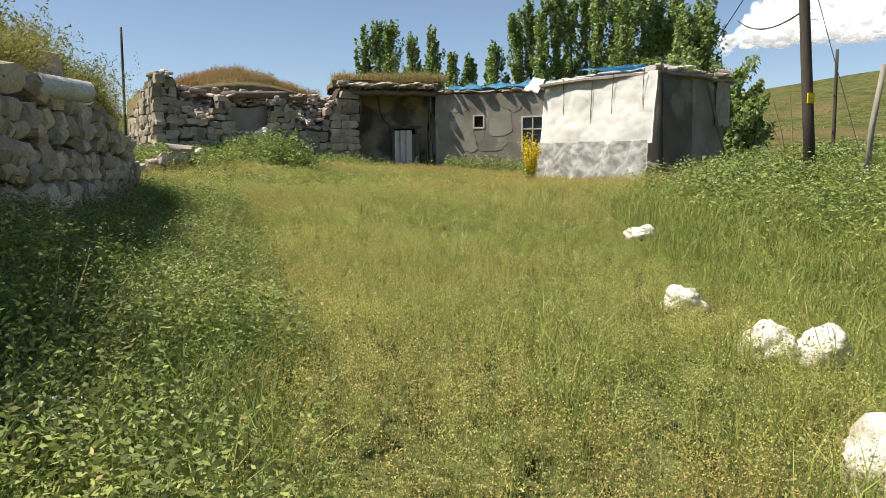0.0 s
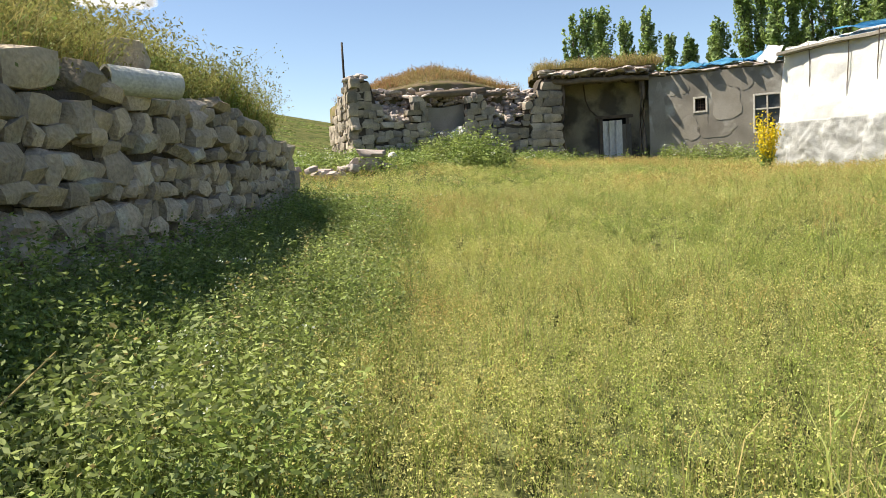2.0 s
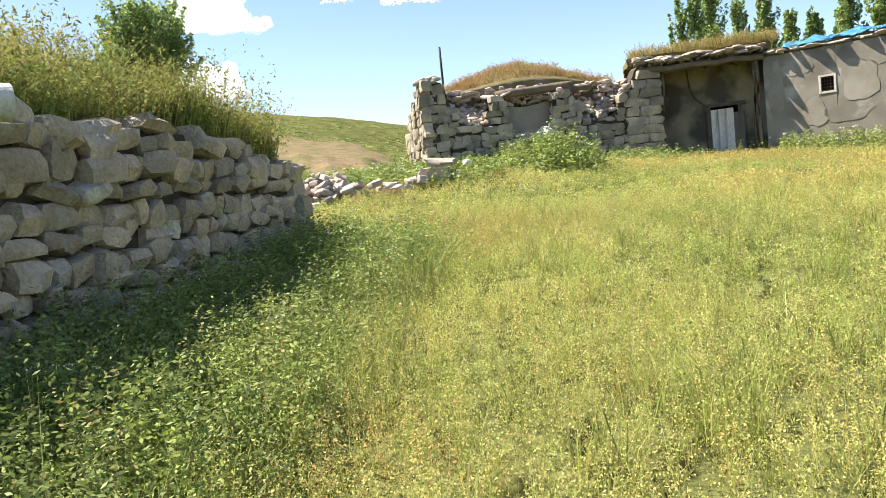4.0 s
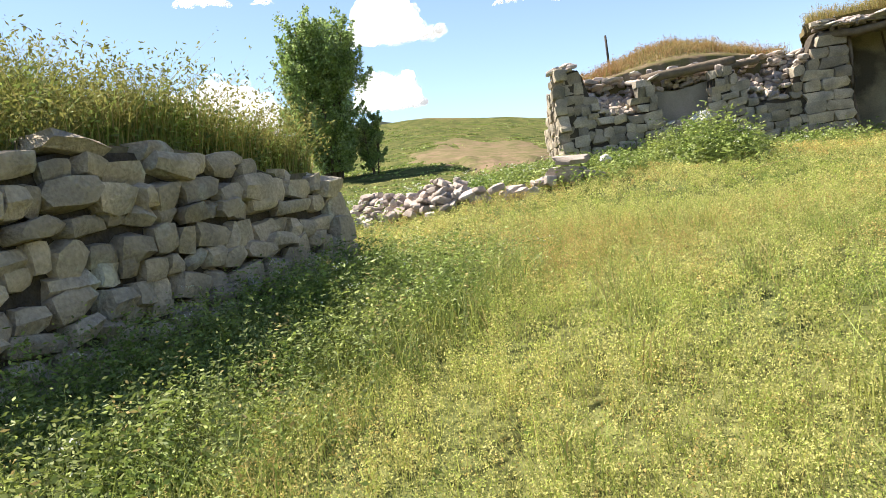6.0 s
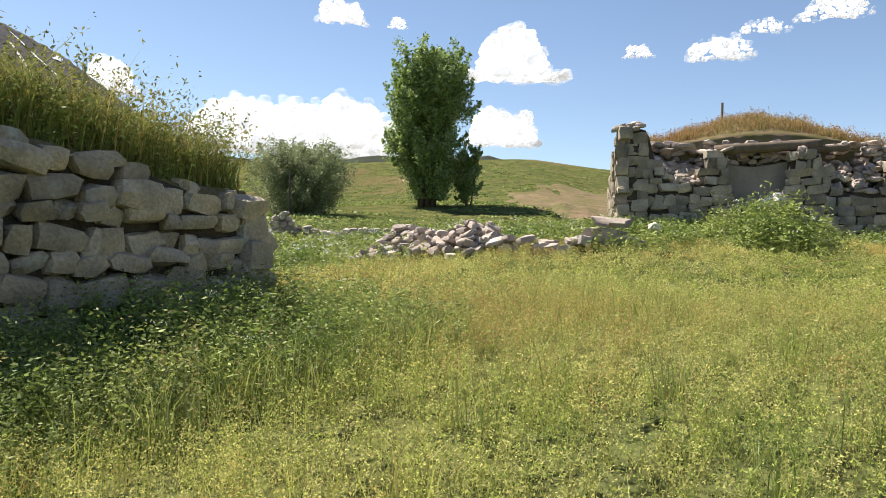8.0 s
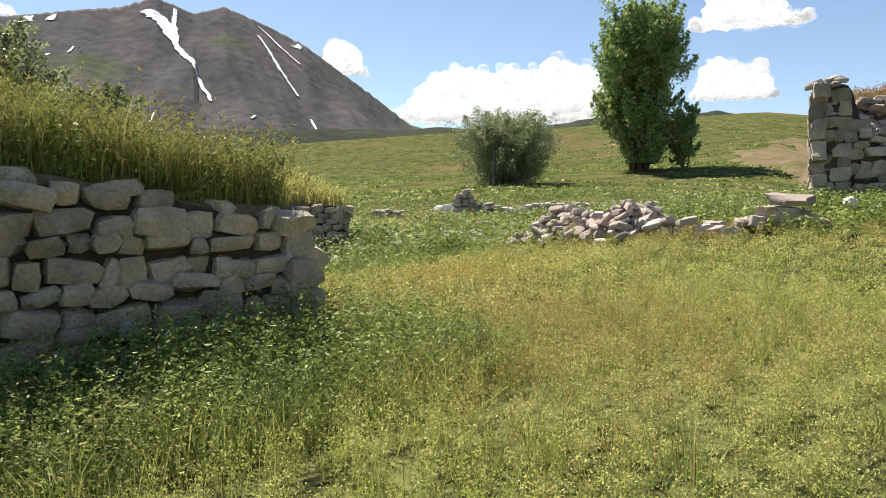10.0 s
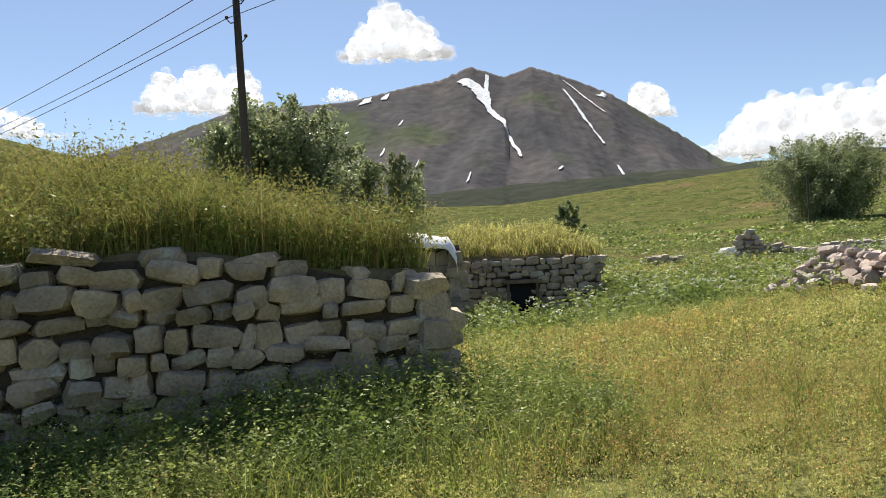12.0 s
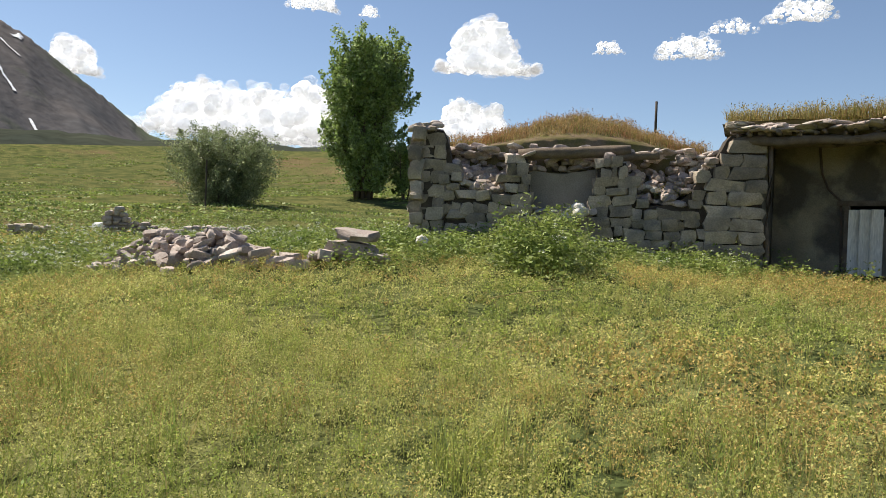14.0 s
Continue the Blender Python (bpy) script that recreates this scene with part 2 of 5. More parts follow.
def leaves(c, size, slim=0.5, up=0.0):
    """Diamond leaves at the places c, turned at random."""
    n = len(c)
    d = unit(n)
    d[:, 2] *= 1 - up
    s = np.cross(d, unit(n))
    s /= np.linalg.norm(s, axis=1, keepdims=True) + 1e-9
    k = (size * rng.uniform(0.6, 1.3, n))[:, None]
    return np.stack([c - d * k * 0.5, c + s * k * slim * 0.5, c + d * k * 0.5, c - s * k * slim * 0.5], 1)


def blades(base, h, w, lean=0.35):
    n = len(base)
    a, b = rng.uniform(0, 2 * np.pi, n), rng.uniform(0, 2 * np.pi, n)
    side = np.stack([np.cos(a), np.sin(a), 0 * a], 1) * (w * 0.5)[:, None]
    k = h * lean * rng.uniform(0, 1, n)
    tip = base + np.stack([np.cos(b) * k, np.sin(b) * k, h], 1)
    return np.stack([base - side, base + side, tip], 1), tip


def bent_blades(base, h, w, lean=0.5):
    n = len(base)
    a, b = rng.uniform(0, 2 * np.pi, n), rng.uniform(0, 2 * np.pi, n)
    side = np.stack([np.cos(a), np.sin(a), 0 * a], 1) * (w * 0.5)[:, None]
    k = h * lean * rng.uniform(0.2, 1, n)
    out = np.stack([np.cos(b) * k, np.sin(b) * k, 0 * h], 1)
    mid = base + out * 0.3 + np.stack([0 * h, 0 * h, h * 0.62], 1)
    tip = base + out + np.stack([0 * h, 0 * h, h * rng.uniform(0.85, 1.0, n)], 1)
    return np.stack([base - side, base + side, mid + side * 0.7, mid - side * 0.7], 1), np.stack([mid - side * 0.7, mid + side * 0.7, tip], 1), tip


def patch(x, y, f=1.0, seed=0.0):
    """Smooth patchy values between about 0 and 1 over the plan."""
    v = 0
    for k, (a, b, c) in enumerate(((0.9, 0.5, 1.3), (-0.6, 1.1, 4.1), (1.7, -1.2, 2.2), (0.4, 2.1, 5.0), (-2.6, -1.4, 0.7), (3.1, 2.3, 3.3))):
        v = v + np.sin(f * (a * x + b * y) + c + seed * (k + 1)) / (1 + 0.35 * k)
    return np.clip(0.5 + 0.2 * v, 0, 1)


def bumpat(x, y, cx, cy, s):
    return np.exp(-((x - cx) ** 2 + (y - cy) ** 2) / (2 * s * s))


SKY_AZ = (-180, -120, -75, -50, -28, -20, -8, 0, 10, 25, 34, 41, 48, 55, 64, 72, 82, 92, 102, 110, 118, 130, 180)
SKY_EL = (3.0, 4.0, 6.0, 7.6, 6.6, 5.6, 4.5, 4.0, 3.6, 4.2, 6.0, 7.0, 6.8, 6.4, 6.15, 5.6, 4.7, 4.9, 6.5, 8.2, 10.2, 10.5, 3.0)


def gz(x, y):
    """Height of the ground."""
    x, y = np.asarray(x, float), np.asarray(y, float)
    near = -0.2 + 0.05 * y - 0.018 * x
    near = near + 0.62 * bumpat(x, y, -9.5, 24.5, 4.4) - 0.13 * bumpat(x, y, 0.3, 7.8, 2.6) + 0.4 * bumpat(x, y, -3.4, 4.0, 1.5) - 0.35 * bumpat(x, y, -18, 13, 5) + 0.14 * bumpat(x, y, 5.5, 19.5, 4.5) + 0.95 * bumpat(x, y, 9.5, 14.5, 3.4)
    wx, wy = x + 2.62, y - 3.6
    off, run = 0.9577 * wx + 0.288 * wy, -0.288 * wx + 0.9577 * wy
    near = near + 0.16 * np.exp(-(off / 0.75) ** 2) * np.clip((run + 2) / 1.5, 0, 1) * np.clip((9.6 - run) / 1.0, 0, 1)
    near = near + 0.03 * np.sin(1.3 * x + 0.7 * y) * np.sin(0.9 * y - 0.4 * x)
    r = np.hypot(x, y - 10) + 1e-6
    az = np.degrees(np.arctan2(-x, y - 10))
    el = np.radians(np.interp(az, SKY_AZ, SKY_EL))
    foot, ridge = 32.0, 330.0
    t = np.clip((r - foot) / (ridge - foot), 0, 1)
    top = 1.7 + ridge * np.tan(el)
    shape = (0.3 * t + 0.7 * t * t) * top
    shape = shape + t * (1 - t) * 26 * (patch(x, y, 0.018, 1.0) - 0.5) + np.clip(t * 4, 0, 1) * 1.6 * (patch(x, y, 0.09, 2.0) - 0.5)
    far = np.where(r > ridge, top - (r - ridge) * 0.16, shape)
    k = np.clip((r - 26) / 26, 0, 1)
    k = k * k * (3 - 2 * k)
    edge = near * np.clip(1.35 - r / 120, 0, 1)
    return edge * (1 - k) + np.maximum(far + 0.7 * (1 - t), edge * 0.75 * (1 - t)) * k


def ground_sheet():
    radii = np.concatenate([np.linspace(0.01, 36, 90), np.geomspace(37, 340, 80), np.geomspace(360, 2400, 14)])
    ang = np.radians(np.arange(0, 360, 1.5))
    rr, aa = np.meshgrid(radii, ang, indexing="ij")
    x, y = rr * np.sin(aa), 10 + rr * np.cos(aa)
    v = np.stack([x, y, gz(x, y)], -1).reshape(-1, 3)
    n = len(ang)
    faces = [(i * n + j, i * n + (j + 1) % n, (i + 1) * n + (j + 1) % n, (i + 1) * n + j) for i in range(len(radii) - 1) for j in range(n)]
    me = bpy.data.meshes.new("ground")
    me.from_pydata(v.tolist(), [], [f[::-1] for f in faces])
    me.materials.append(M["ground"])
    ob = smooth(new("ground", me))
    return tagged(ob, "grassy meadow slope rising to green and brown hills", "ground", kind="structure")


ground = ground_sheet()


def bare_slope():
    """A bare brown shoulder of the hill with a ragged edge."""
    bm = bmesh.new()
    g = []
    for i in range(41):
        row = []
        for j in range(31):
            u, v = i / 20 - 1, j / 15 - 1
            k = 1 + 0.25 * noise.noise(Vector((u * 3, v * 3, 2)))
            az, r = radians(36.5 + 6.5 * u * k), 150 + 75 * v * k
            x, y = -r * math.sin(az), 10 + r * math.cos(az)
            row.append(bm.verts.new((x, y, float(gz(x, y)) + 0.8 - 1.6 * max(0.0, u * u + v * v * 0.9 + 0.5 * noise.noise(Vector((u * 4, v * 4, 7))) - 0.35))))
        g.append(row)
    for i in range(40):
        for j in range(30):
            bm.faces.new((g[i][j], g[i][j + 1], g[i + 1][j + 1], g[i + 1][j]))
    return tagged(smooth(part("bare_slope", bm, "bare")), "bare reddish-brown earth on the hill shoulder", "slope", kind="structure")


bare_slope()


# ---- stones and stone walls ----
def stone_mesh(k, rounding):
    bm = bmesh.new()
    bmesh.ops.create_cube(bm, size=1)
    bmesh.ops.subdivide_edges(bm, edges=bm.edges[:], cuts=1, use_grid_fill=True)
    for v in bm.verts:
        d = v.co.copy()
        ball = d.normalized() * 0.56
        v.co = d.lerp(ball, rounding)
        v.co += noise.noise_vector(d * 1.3 + Vector((k * 7.1, k * 3.3, k))) * 0.17 + noise.noise_vector(d * 3.7 + Vector((k, k * 5, 2))) * 0.10
    bmesh.ops.triangulate(bm, faces=bm.faces[:])
    me = bpy.data.meshes.new("stone")
    bm.to_mesh(me)
    bm.free()
    me.polygons.foreach_set("use_smooth", np.ones(len(me.polygons), dtype=bool))
    me.set_sharp_from_angle(angle=radians(38))
    return me


def stone_set(material, rounding, count=14):
    out = []
    for k in range(count):
        me = stone_mesh(k + 1, rounding)
        me.materials.append(M[material])
        out.append(me)
    return out


FIELD, ASHLAR, RUBBLE = stone_set("stone", 0.62, 20), stone_set("ashlar", 0.34, 20), stone_set("rubble", 0.7, 18)


def lay_stone(kit, parent, m, name="stone"):
    ob = new(name, kit[rng.integers(len(kit))])
    ob.parent = parent
    ob.matrix_basis = m
    return ob


def masonry(parent, kit, a, b, low, high, course=0.17, wide=(0.2, 0.46), depth=0.3, out=0.0, jitter=0.03, tilt=4.0, skip=None):
    """Courses of single stones from a to b in plan, between the heights low(s) and high(s). The face looks to the right of a to b."""
    a, b = Vector(a), Vector(b)
    length = (b - a).length
    u = (b - a) / length
    face = Vector((u.y, -u.x))
    turn = math.atan2(u.y, u.x)
    z = min(low(s) for s in np.linspace(0, length, 9)) + course / 2
    while z < max(high(s) for s in np.linspace(0, length, 60)) + course * 0.3:
        h = course * rng.uniform(0.82, 1.25)
        s = -rng.uniform(0, 0.15)
        while s < length:
            w = rng.uniform(*wide) * (1 if rng.random() > 0.2 else 0.6)
            mid = min(max(s + w / 2, 0.02), length - 0.02)
            s += w
            if z - h * 0.2 < low(mid) - h or z + h * 0.25 > high(mid) or (skip and skip(mid, z)):
                continue
            p = a + u * (mid) + face * (out + rng.uniform(-jitter, jitter) - depth / 2)
            m = Matrix.Translation((p.x, p.y, z + rng.uniform(-0.2, 0.2) * course)) @ Euler([radians(rng.normal(0, tilt)) for _ in range(2)] + [turn + radians(rng.normal(0, tilt))]).to_matrix().to_4x4() @ Matrix.Diagonal((w * 1.03, depth, h * rng.uniform(0.92, 1.32), 1))
            lay_stone(kit, parent, m)
        z += h


def core_wall(name, a, b, low, high, thick, material, inset=0.08, steps=40):
    """A solid strip of wall behind the face stones, with an uneven top."""
    a, b = Vector(a), Vector(b)
    length = (b - a).length
    u = (b - a) / length
    face = Vector((u.y, -u.x))
    bm = bmesh.new()
    rows = []
    for s in np.linspace(0, length, steps):
        p = a + u * s - face * inset
        q = p - face * thick
        zt, zb = high(s), low(s) - 0.4
        zt += 0.04 * noise.noise(Vector((s * 3, 1.7, zt)))
        rows.append([bm.verts.new(c) for c in ((p.x, p.y, zb), (p.x, p.y, zt), (q.x, q.y, zt), (q.x, q.y, zb))])
    for r, t in zip(rows, rows[1:]):
        for k in range(4):
            bm.faces.new((r[k], r[(k + 1) % 4], t[(k + 1) % 4], t[k]))
    bm.faces.new(rows[0])
    bm.faces.new(rows[-1][::-1])
    bmesh.ops.recalc_face_normals(bm, faces=bm.faces)
    return part(name, bm, material)


def profile(points):
    s, z = zip(*points)
    return lambda v: float(np.interp(v, s, z))


# ---- the half-buried house with the dry-stone wall ----
WA, WB = Vector((-2.62, 3.6)), Vector((-5.14, 11.98))
WU = (WB - WA).normalized()
WF = Vector((WU.y, -WU.x))
WL = (WB - WA).length
wall_low = lambda s: float(gz(*(WA + WU * s)))
wall_top = profile(((0, 1.72), (1.5, 1.76), (2.8, 1.9), (4.6, 1.96), (6.2, 2.05), (7.4, 1.95), (8.0, 1.84), (8.7, 1.8)))
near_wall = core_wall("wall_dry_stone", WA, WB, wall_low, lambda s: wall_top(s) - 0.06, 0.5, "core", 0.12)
tagged(near_wall, "dry-stone wall of rounded grey-brown field stones holding a grassy roof", "stone wall", kind="structure")
masonry(near_wall, FIELD, WA, WB, wall_low, wall_top, 0.152, (0.15, 0.4), 0.32, jitter=0.045, tilt=7)
for s, w, d, h, up, turn in ((1.9, 0.42, 0.4, 0.3, 0.12, 20), (2.5, 0.5, 0.4, 0.26, 0.16, -15), (3.2, 0.42, 0.35, 0.22, 0.14, 8), (3.95, 0.36, 0.4, 0.34, 0.38, 25), (4.35, 0.3, 0.3, 0.2, 0.14, 0), (5.1, 0.45, 0.35, 0.14, 0.05, -8), (5.8, 0.5, 0.4, 0.13, 0.08, 5), (6.5, 0.34, 0.3, 0.15, 0.06, 12), (7.2, 0.4, 0.3, 0.13, 0.05, -9), (8.0, 0.2, 0.2, 0.12, 0.05, 30), (8.45, 0.16, 0.16, 0.11, 0.04, 50), (0.8, 0.5, 0.4, 0.2, 0.08, 5)):
    p = WA + WU * s - WF * 0.2
    lay_stone(FIELD, near_wall, pose(p.x, p.y, wall_top(s) + up * 0.8 - 0.06, rng.uniform(-8, 8), rng.uniform(-8, 8), math.degrees(math.atan2(WU.y, WU.x)) + turn) @ Matrix.Diagonal((w, d, h, 1)))
# end of the wall: quoins seen from the side
back = WB - WF * 2.6
end_low = lambda s: float(gz(*(WB - WF * s)))
end_wall = core_wall("wall_dry_stone_return", WB - WF * 0.14, back, end_low, lambda s: 1.68, 0.35, "core", 0.14)
tagged(end_wall, "short return wall of grey-brown field stones", "stone wall", kind="structure")


def return_stones():
    # stones of the end face, which looks away along the wall
    masonry(end_wall, FIELD, WB, back, end_low, lambda s: 1.74, 0.185, (0.22, 0.45), 0.3)


return_stones()


def mound_z(s, w):
    """Height of the earth roof, s along the wall and w behind its face."""
    s, w = np.asarray(s, float), np.asarray(w, float)
    base = np.interp(s, (0, 1.5, 4.6, 6.2, 7.6, 9.1), (1.66, 1.7, 1.92, 2.02, 1.92, 1.72))
    rise = 0.62 * np.clip((w - 0.25) / 2.4, 0, 1) ** 0.8
    tail = np.clip((WL + 0.1 - s) / 2.6, 0, 1)
    out = np.clip((w - 4.5) / 3.5, 0, 1)
    return base + rise * tail ** 0.7 - out * out * 1.4 - 0.25 * (1 - tail) * np.clip(w - 0.5, 0, 2) + 0.05 * np.sin(3 * s + 2 * w)


def sheet(name, fn, ns, nw, material, parent=None, skirt=None):
    """An open-backed solid earth body: the surface fn(i, j) -> place, with sides down to the ground."""
    bm = bmesh.new()
    g = [[bm.verts.new(fn(i / ns, j / nw)) for j in range(nw + 1)] for i in range(ns + 1)]
    for i in range(ns):
        for j in range(nw):
            bm.faces.new((g[i][j], g[i + 1][j], g[i + 1][j + 1], g[i][j + 1]))
    if skirt is not None:
        rim = [g[i][0] for i in range(ns + 1)] + [g[ns][j] for j in range(1, nw + 1)] + [g[i][nw] for i in range(ns - 1, -1, -1)] + [g[0][j] for j in range(nw - 1, 0, -1)]
        low = [bm.verts.new((v.co.x, v.co.y, skirt(v.co.x, v.co.y))) for v in rim]
        for k in range(len(rim)):
            n = (k + 1) % len(rim)
            bm.faces.new((rim[n], rim[k], low[k], low[n]))
    bmesh.ops.recalc_face_normals(bm, faces=bm.faces)
    return smooth(part(name, bm, material, parent))


def mound_place(i, j):
    s, w = i * (WL + 1.2) - 1.2, 0.16 + j * 7.5
    s2 = min(s, WL - 0.12)
    p = WA + WU * s2 - WF * w
    return (p.x, p.y, float(mound_z(s2, w)))


mound = sheet("roof_mound", mound_place, 36, 26, "soil", None, lambda x, y: float(gz(x, y)) - 0.3)
tagged(mound, "earth roof mound overgrown with tall grass behind the stone wall", "earth roof", kind="structure")


def cement_pipe():
    p = WA + WU * 3.72 + WF * 0.05
    ob = thing("cement_pipe", "short pale cement pipe lying in the top of the stone wall", "pipe")
    bm = bmesh.new()
    bmesh.ops.create_cone(bm, cap_ends=False, segments=24, radius1=0.105, radius2=0.10, depth=0.56)
    inner = bmesh.ops.create_cone(bm, cap_ends=False, segments=24, radius1=0.085, radius2=0.08, depth=0.56)["verts"]
    outer = [v for v in bm.verts if v not in inner]
    bm.verts.ensure_lookup_table()
    for sign in (-1, 1):
        a = sorted([v for v in outer if v.co.z * sign > 0], key=lambda v: math.atan2(v.co.y, v.co.x))
        b = sorted([v for v in inner if v.co.z * sign > 0], key=lambda v: math.atan2(v.co.y, v.co.x))
        for k in range(24):
            bm.faces.new((a[k], a[(k + 1) % 24], b[(k + 1) % 24], b[k]))
    bmesh.ops.recalc_face_normals(bm, faces=bm.faces)
    bmesh.ops.rotate(bm, cent=(0, 0, 0), matrix=Matrix.Rotation(radians(90), 3, "Y"), verts=bm.verts)
    part("pipe_wall", bm, "concrete", ob)
    ob.matrix_basis = pose(p.x, p.y, 2.0, 0, 2, math.degrees(math.atan2(WU.y, WU.x)) - 38)
    return ob


cement_pipe()


# ---- the ruined house ----
P, Q = Vector((-9.8, 24.0)), Vector((-4.0, 28.6))
RU = (Q - P).normalized()
RF = Vector((RU.y, -RU.x))
RL = (Q - P).length
ruin_low = lambda s: float(gz(*(P + RU * s)))
ruin_top = profile(((0, 4.45), (0.72, 4.42), (0.8, 3.95), (1.05, 3.25), (1.4, 3.05), (2.05, 3.0), (2.1, 3.5), (2.15, 3.85), (2.55, 3.85), (2.6, 2.65), (3.98, 2.6), (4.02, 3.85), (4.6, 3.8), (4.7, 3.3), (5.0, 2.9), (5.7, 2.95), (6.0, 3.3), (6.3, 3.75), (6.55, 4.15), (6.7, 4.45), (7.4, 4.5)))
ruin_stair = profile(((2.9, 6.25), (3.4, 6.3), (3.8, 6.5), (4.2, 6.7), (4.5, 6.75)))
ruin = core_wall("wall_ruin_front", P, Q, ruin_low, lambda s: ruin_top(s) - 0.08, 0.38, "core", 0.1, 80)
tagged(ruin, "broken front wall of a ruined grey stone house", "stone wall", kind="structure")
masonry(ruin, ASHLAR, P, Q, ruin_low, ruin_top, 0.21, (0.18, 0.5), 0.34, jitter=0.035, tilt=4.5, skip=lambda s, z: s < 0.7 or s > 6.25)
for k in range(13):
    # quoins of the two standing corners, laid long and short in turn
    for s0, s1, top in ((0.0, 0.74, 4.5), (6.25, 7.42, 4.5)):
        z = 1.42 + 0.27 * k
        cut = s0 + (s1 - s0) * (0.62 if k % 2 else 0.42) + rng.uniform(-0.05, 0.05)
        if z > top - 0.12:
            continue
        for a, b in ((s0, cut), (cut, s1)):
            if s0 > 5 and a < ruin_stair(z):
                a = min(ruin_stair(z), b)
            if b - a < 0.12:
                continue
            c = P + RU * ((a + b) / 2) - RF * (0.18 + rng.uniform(-0.02, 0.02))
            lay_stone(ASHLAR, ruin, pose(c.x, c.y, z, *rng.normal(0, 2, 2), math.degrees(math.atan2(RU.y, RU.x)) + rng.normal(0, 2)) @ Matrix.Diagonal(((b - a) * 1.05, 0.42, 0.29, 1)), "quoin")
# flat caps and loose stones on the standing corners
for s0, s1, up in ((0.0, 0.75, 4.42), (6.7, 7.45, 4.5)):
    for k in range(8):
        c = P + RU * rng.uniform(s0, s1) - RF * rng.uniform(0.0, 0.34)
        lay_stone(RUBBLE if k % 3 else ASHLAR, ruin, pose(c.x, c.y, up + rng.uniform(-0.08, 0.06) + 0.07 * (k > 6), *rng.uniform(-9, 9, 2), rng.uniform(0, 180)) @ Matrix.Diagonal((rng.uniform(0.24, 0.46), rng.uniform(0.2, 0.32), rng.uniform(0.09, 0.15), 1)), "cap_stone")
# loose broken tops
for s in np.arange(0.9, 6.6, 0.16):
    p = P + RU * s - RF * rng.uniform(0.05, 0.5)
    lay_stone(RUBBLE, ruin, pose(p.x, p.y, ruin_top(s) + rng.uniform(-0.06, 0.06), *rng.uniform(-20, 20, 2), rng.uniform(0, 180)) @ Matrix.Diagonal((*rng.uniform(0.14, 0.34, 2), rng.uniform(0.07, 0.16), 1)))
# back wall with clay plaster, and a flat-stone roof edge
BA, BB = P + RU * 0.5 - RF * 1.15, P + RU * 6.6 - RF * 1.15
back_wall = core_wall("wall_ruin_back", BA, BB, lambda s: 1.8, lambda s: 3.78, 0.4, "mud", 0.0, 20)
tagged(back_wall, "inner wall with crumbling pale clay plaster", "wall", kind="structure")
masonry(back_wall, RUBBLE, BA, BB, lambda s: 3.2, lambda s: 3.95, 0.13, (0.2, 0.5), 0.3, out=0.1, skip=lambda s, z: 2.0 < s < 3.7 and z < 3.55)
masonry(back_wall, RUBBLE, BA, BB, lambda s: 2.6, lambda s: 3.3, 0.16, (0.16, 0.36), 0.22, out=0.06, skip=lambda s, z: 1.9 < s < 3.7)
for k in range(170):
    q = BA.lerp(BB, rng.random()) + RF * rng.uniform(-0.5, 0.6)
    lay_stone(RUBBLE, back_wall, pose(q.x, q.y, rng.uniform(3.86, 4.12), *rng.uniform(-16, 16, 2), rng.uniform(0, 180)) @ Matrix.Diagonal((rng.uniform(0.16, 0.46), rng.uniform(0.14, 0.34), rng.uniform(0.06, 0.15), 1)))
# rubble sliding out of the broken bays
for k in range(190):
    s0 = rng.uniform(0.9, 2.1) if k % 2 else rng.uniform(4.6, 6.5)
    w0 = rng.uniform(0.05, 1.0)
    z0 = min(ruin_top(s0), 3.7) + (3.85 - min(ruin_top(s0), 3.7)) * w0 * rng.uniform(0.75, 1.05)
    q = P + RU * s0 - RF * (0.1 + w0)
    lay_stone(RUBBLE, ruin, pose(q.x, q.y, z0, *rng.uniform(-30, 30, 2), rng.uniform(0, 180)) @ Matrix.Diagonal((rng.uniform(0.12, 0.34), rng.uniform(0.1, 0.26), rng.uniform(0.07, 0.18), 1)))
# plastered inner wall seen through the middle opening
CA, CB = P + RU * 2.45 - RF * 0.6, P + RU * 4.2 - RF * 0.6
inner_wall = core_wall("wall_ruin_inner", CA, CB, lambda s: 1.9, profile(((0, 3.62), (0.7, 3.5), (1.3, 3.58), (1.75, 3.66))), 0.22, "mud_new", 0.0, 14)
tagged(inner_wall, "pale clay-plastered inner wall of the ruin", "wall", kind="structure")
for k in range(26):
    q = CA.lerp(CB, rng.random()) - RF * rng.uniform(0.0, 0.2)
    lay_stone(RUBBLE, inner_wall, pose(q.x, q.y, rng.uniform(3.58, 3.82), *rng.uniform(-16, 16, 2), rng.uniform(0, 180)) @ Matrix.Diagonal((rng.uniform(0.14, 0.4), rng.uniform(0.14, 0.26), rng.uniform(0.07, 0.14), 1)))
# long weathered lintel over the opening
for a, b, r in ((2.3, 4.7, 0.13), (4.2, 5.3, 0.09)):
    p, q = P + RU * a - RF * 0.3, P + RU * b - RF * 0.3
    beam = part("lintel", tube([p.lerp(q, k / 8).to_3d() + Vector((0, 0, 3.86 + 0.2 * k / 8 * (b - a) / 2.8 + 0.03 * noise.noise(Vector((k, a, 0))))) for k in range(9)], r, 9, 0.9, 0.3), "log", ruin, "weathered grey lintel log")
    smooth(beam)
SIDE_B = P - RF * 2.8
side_top = profile(((0, 4.4), (0.6, 4.2), (1.6, 3.7), (2.8, 3.2)))
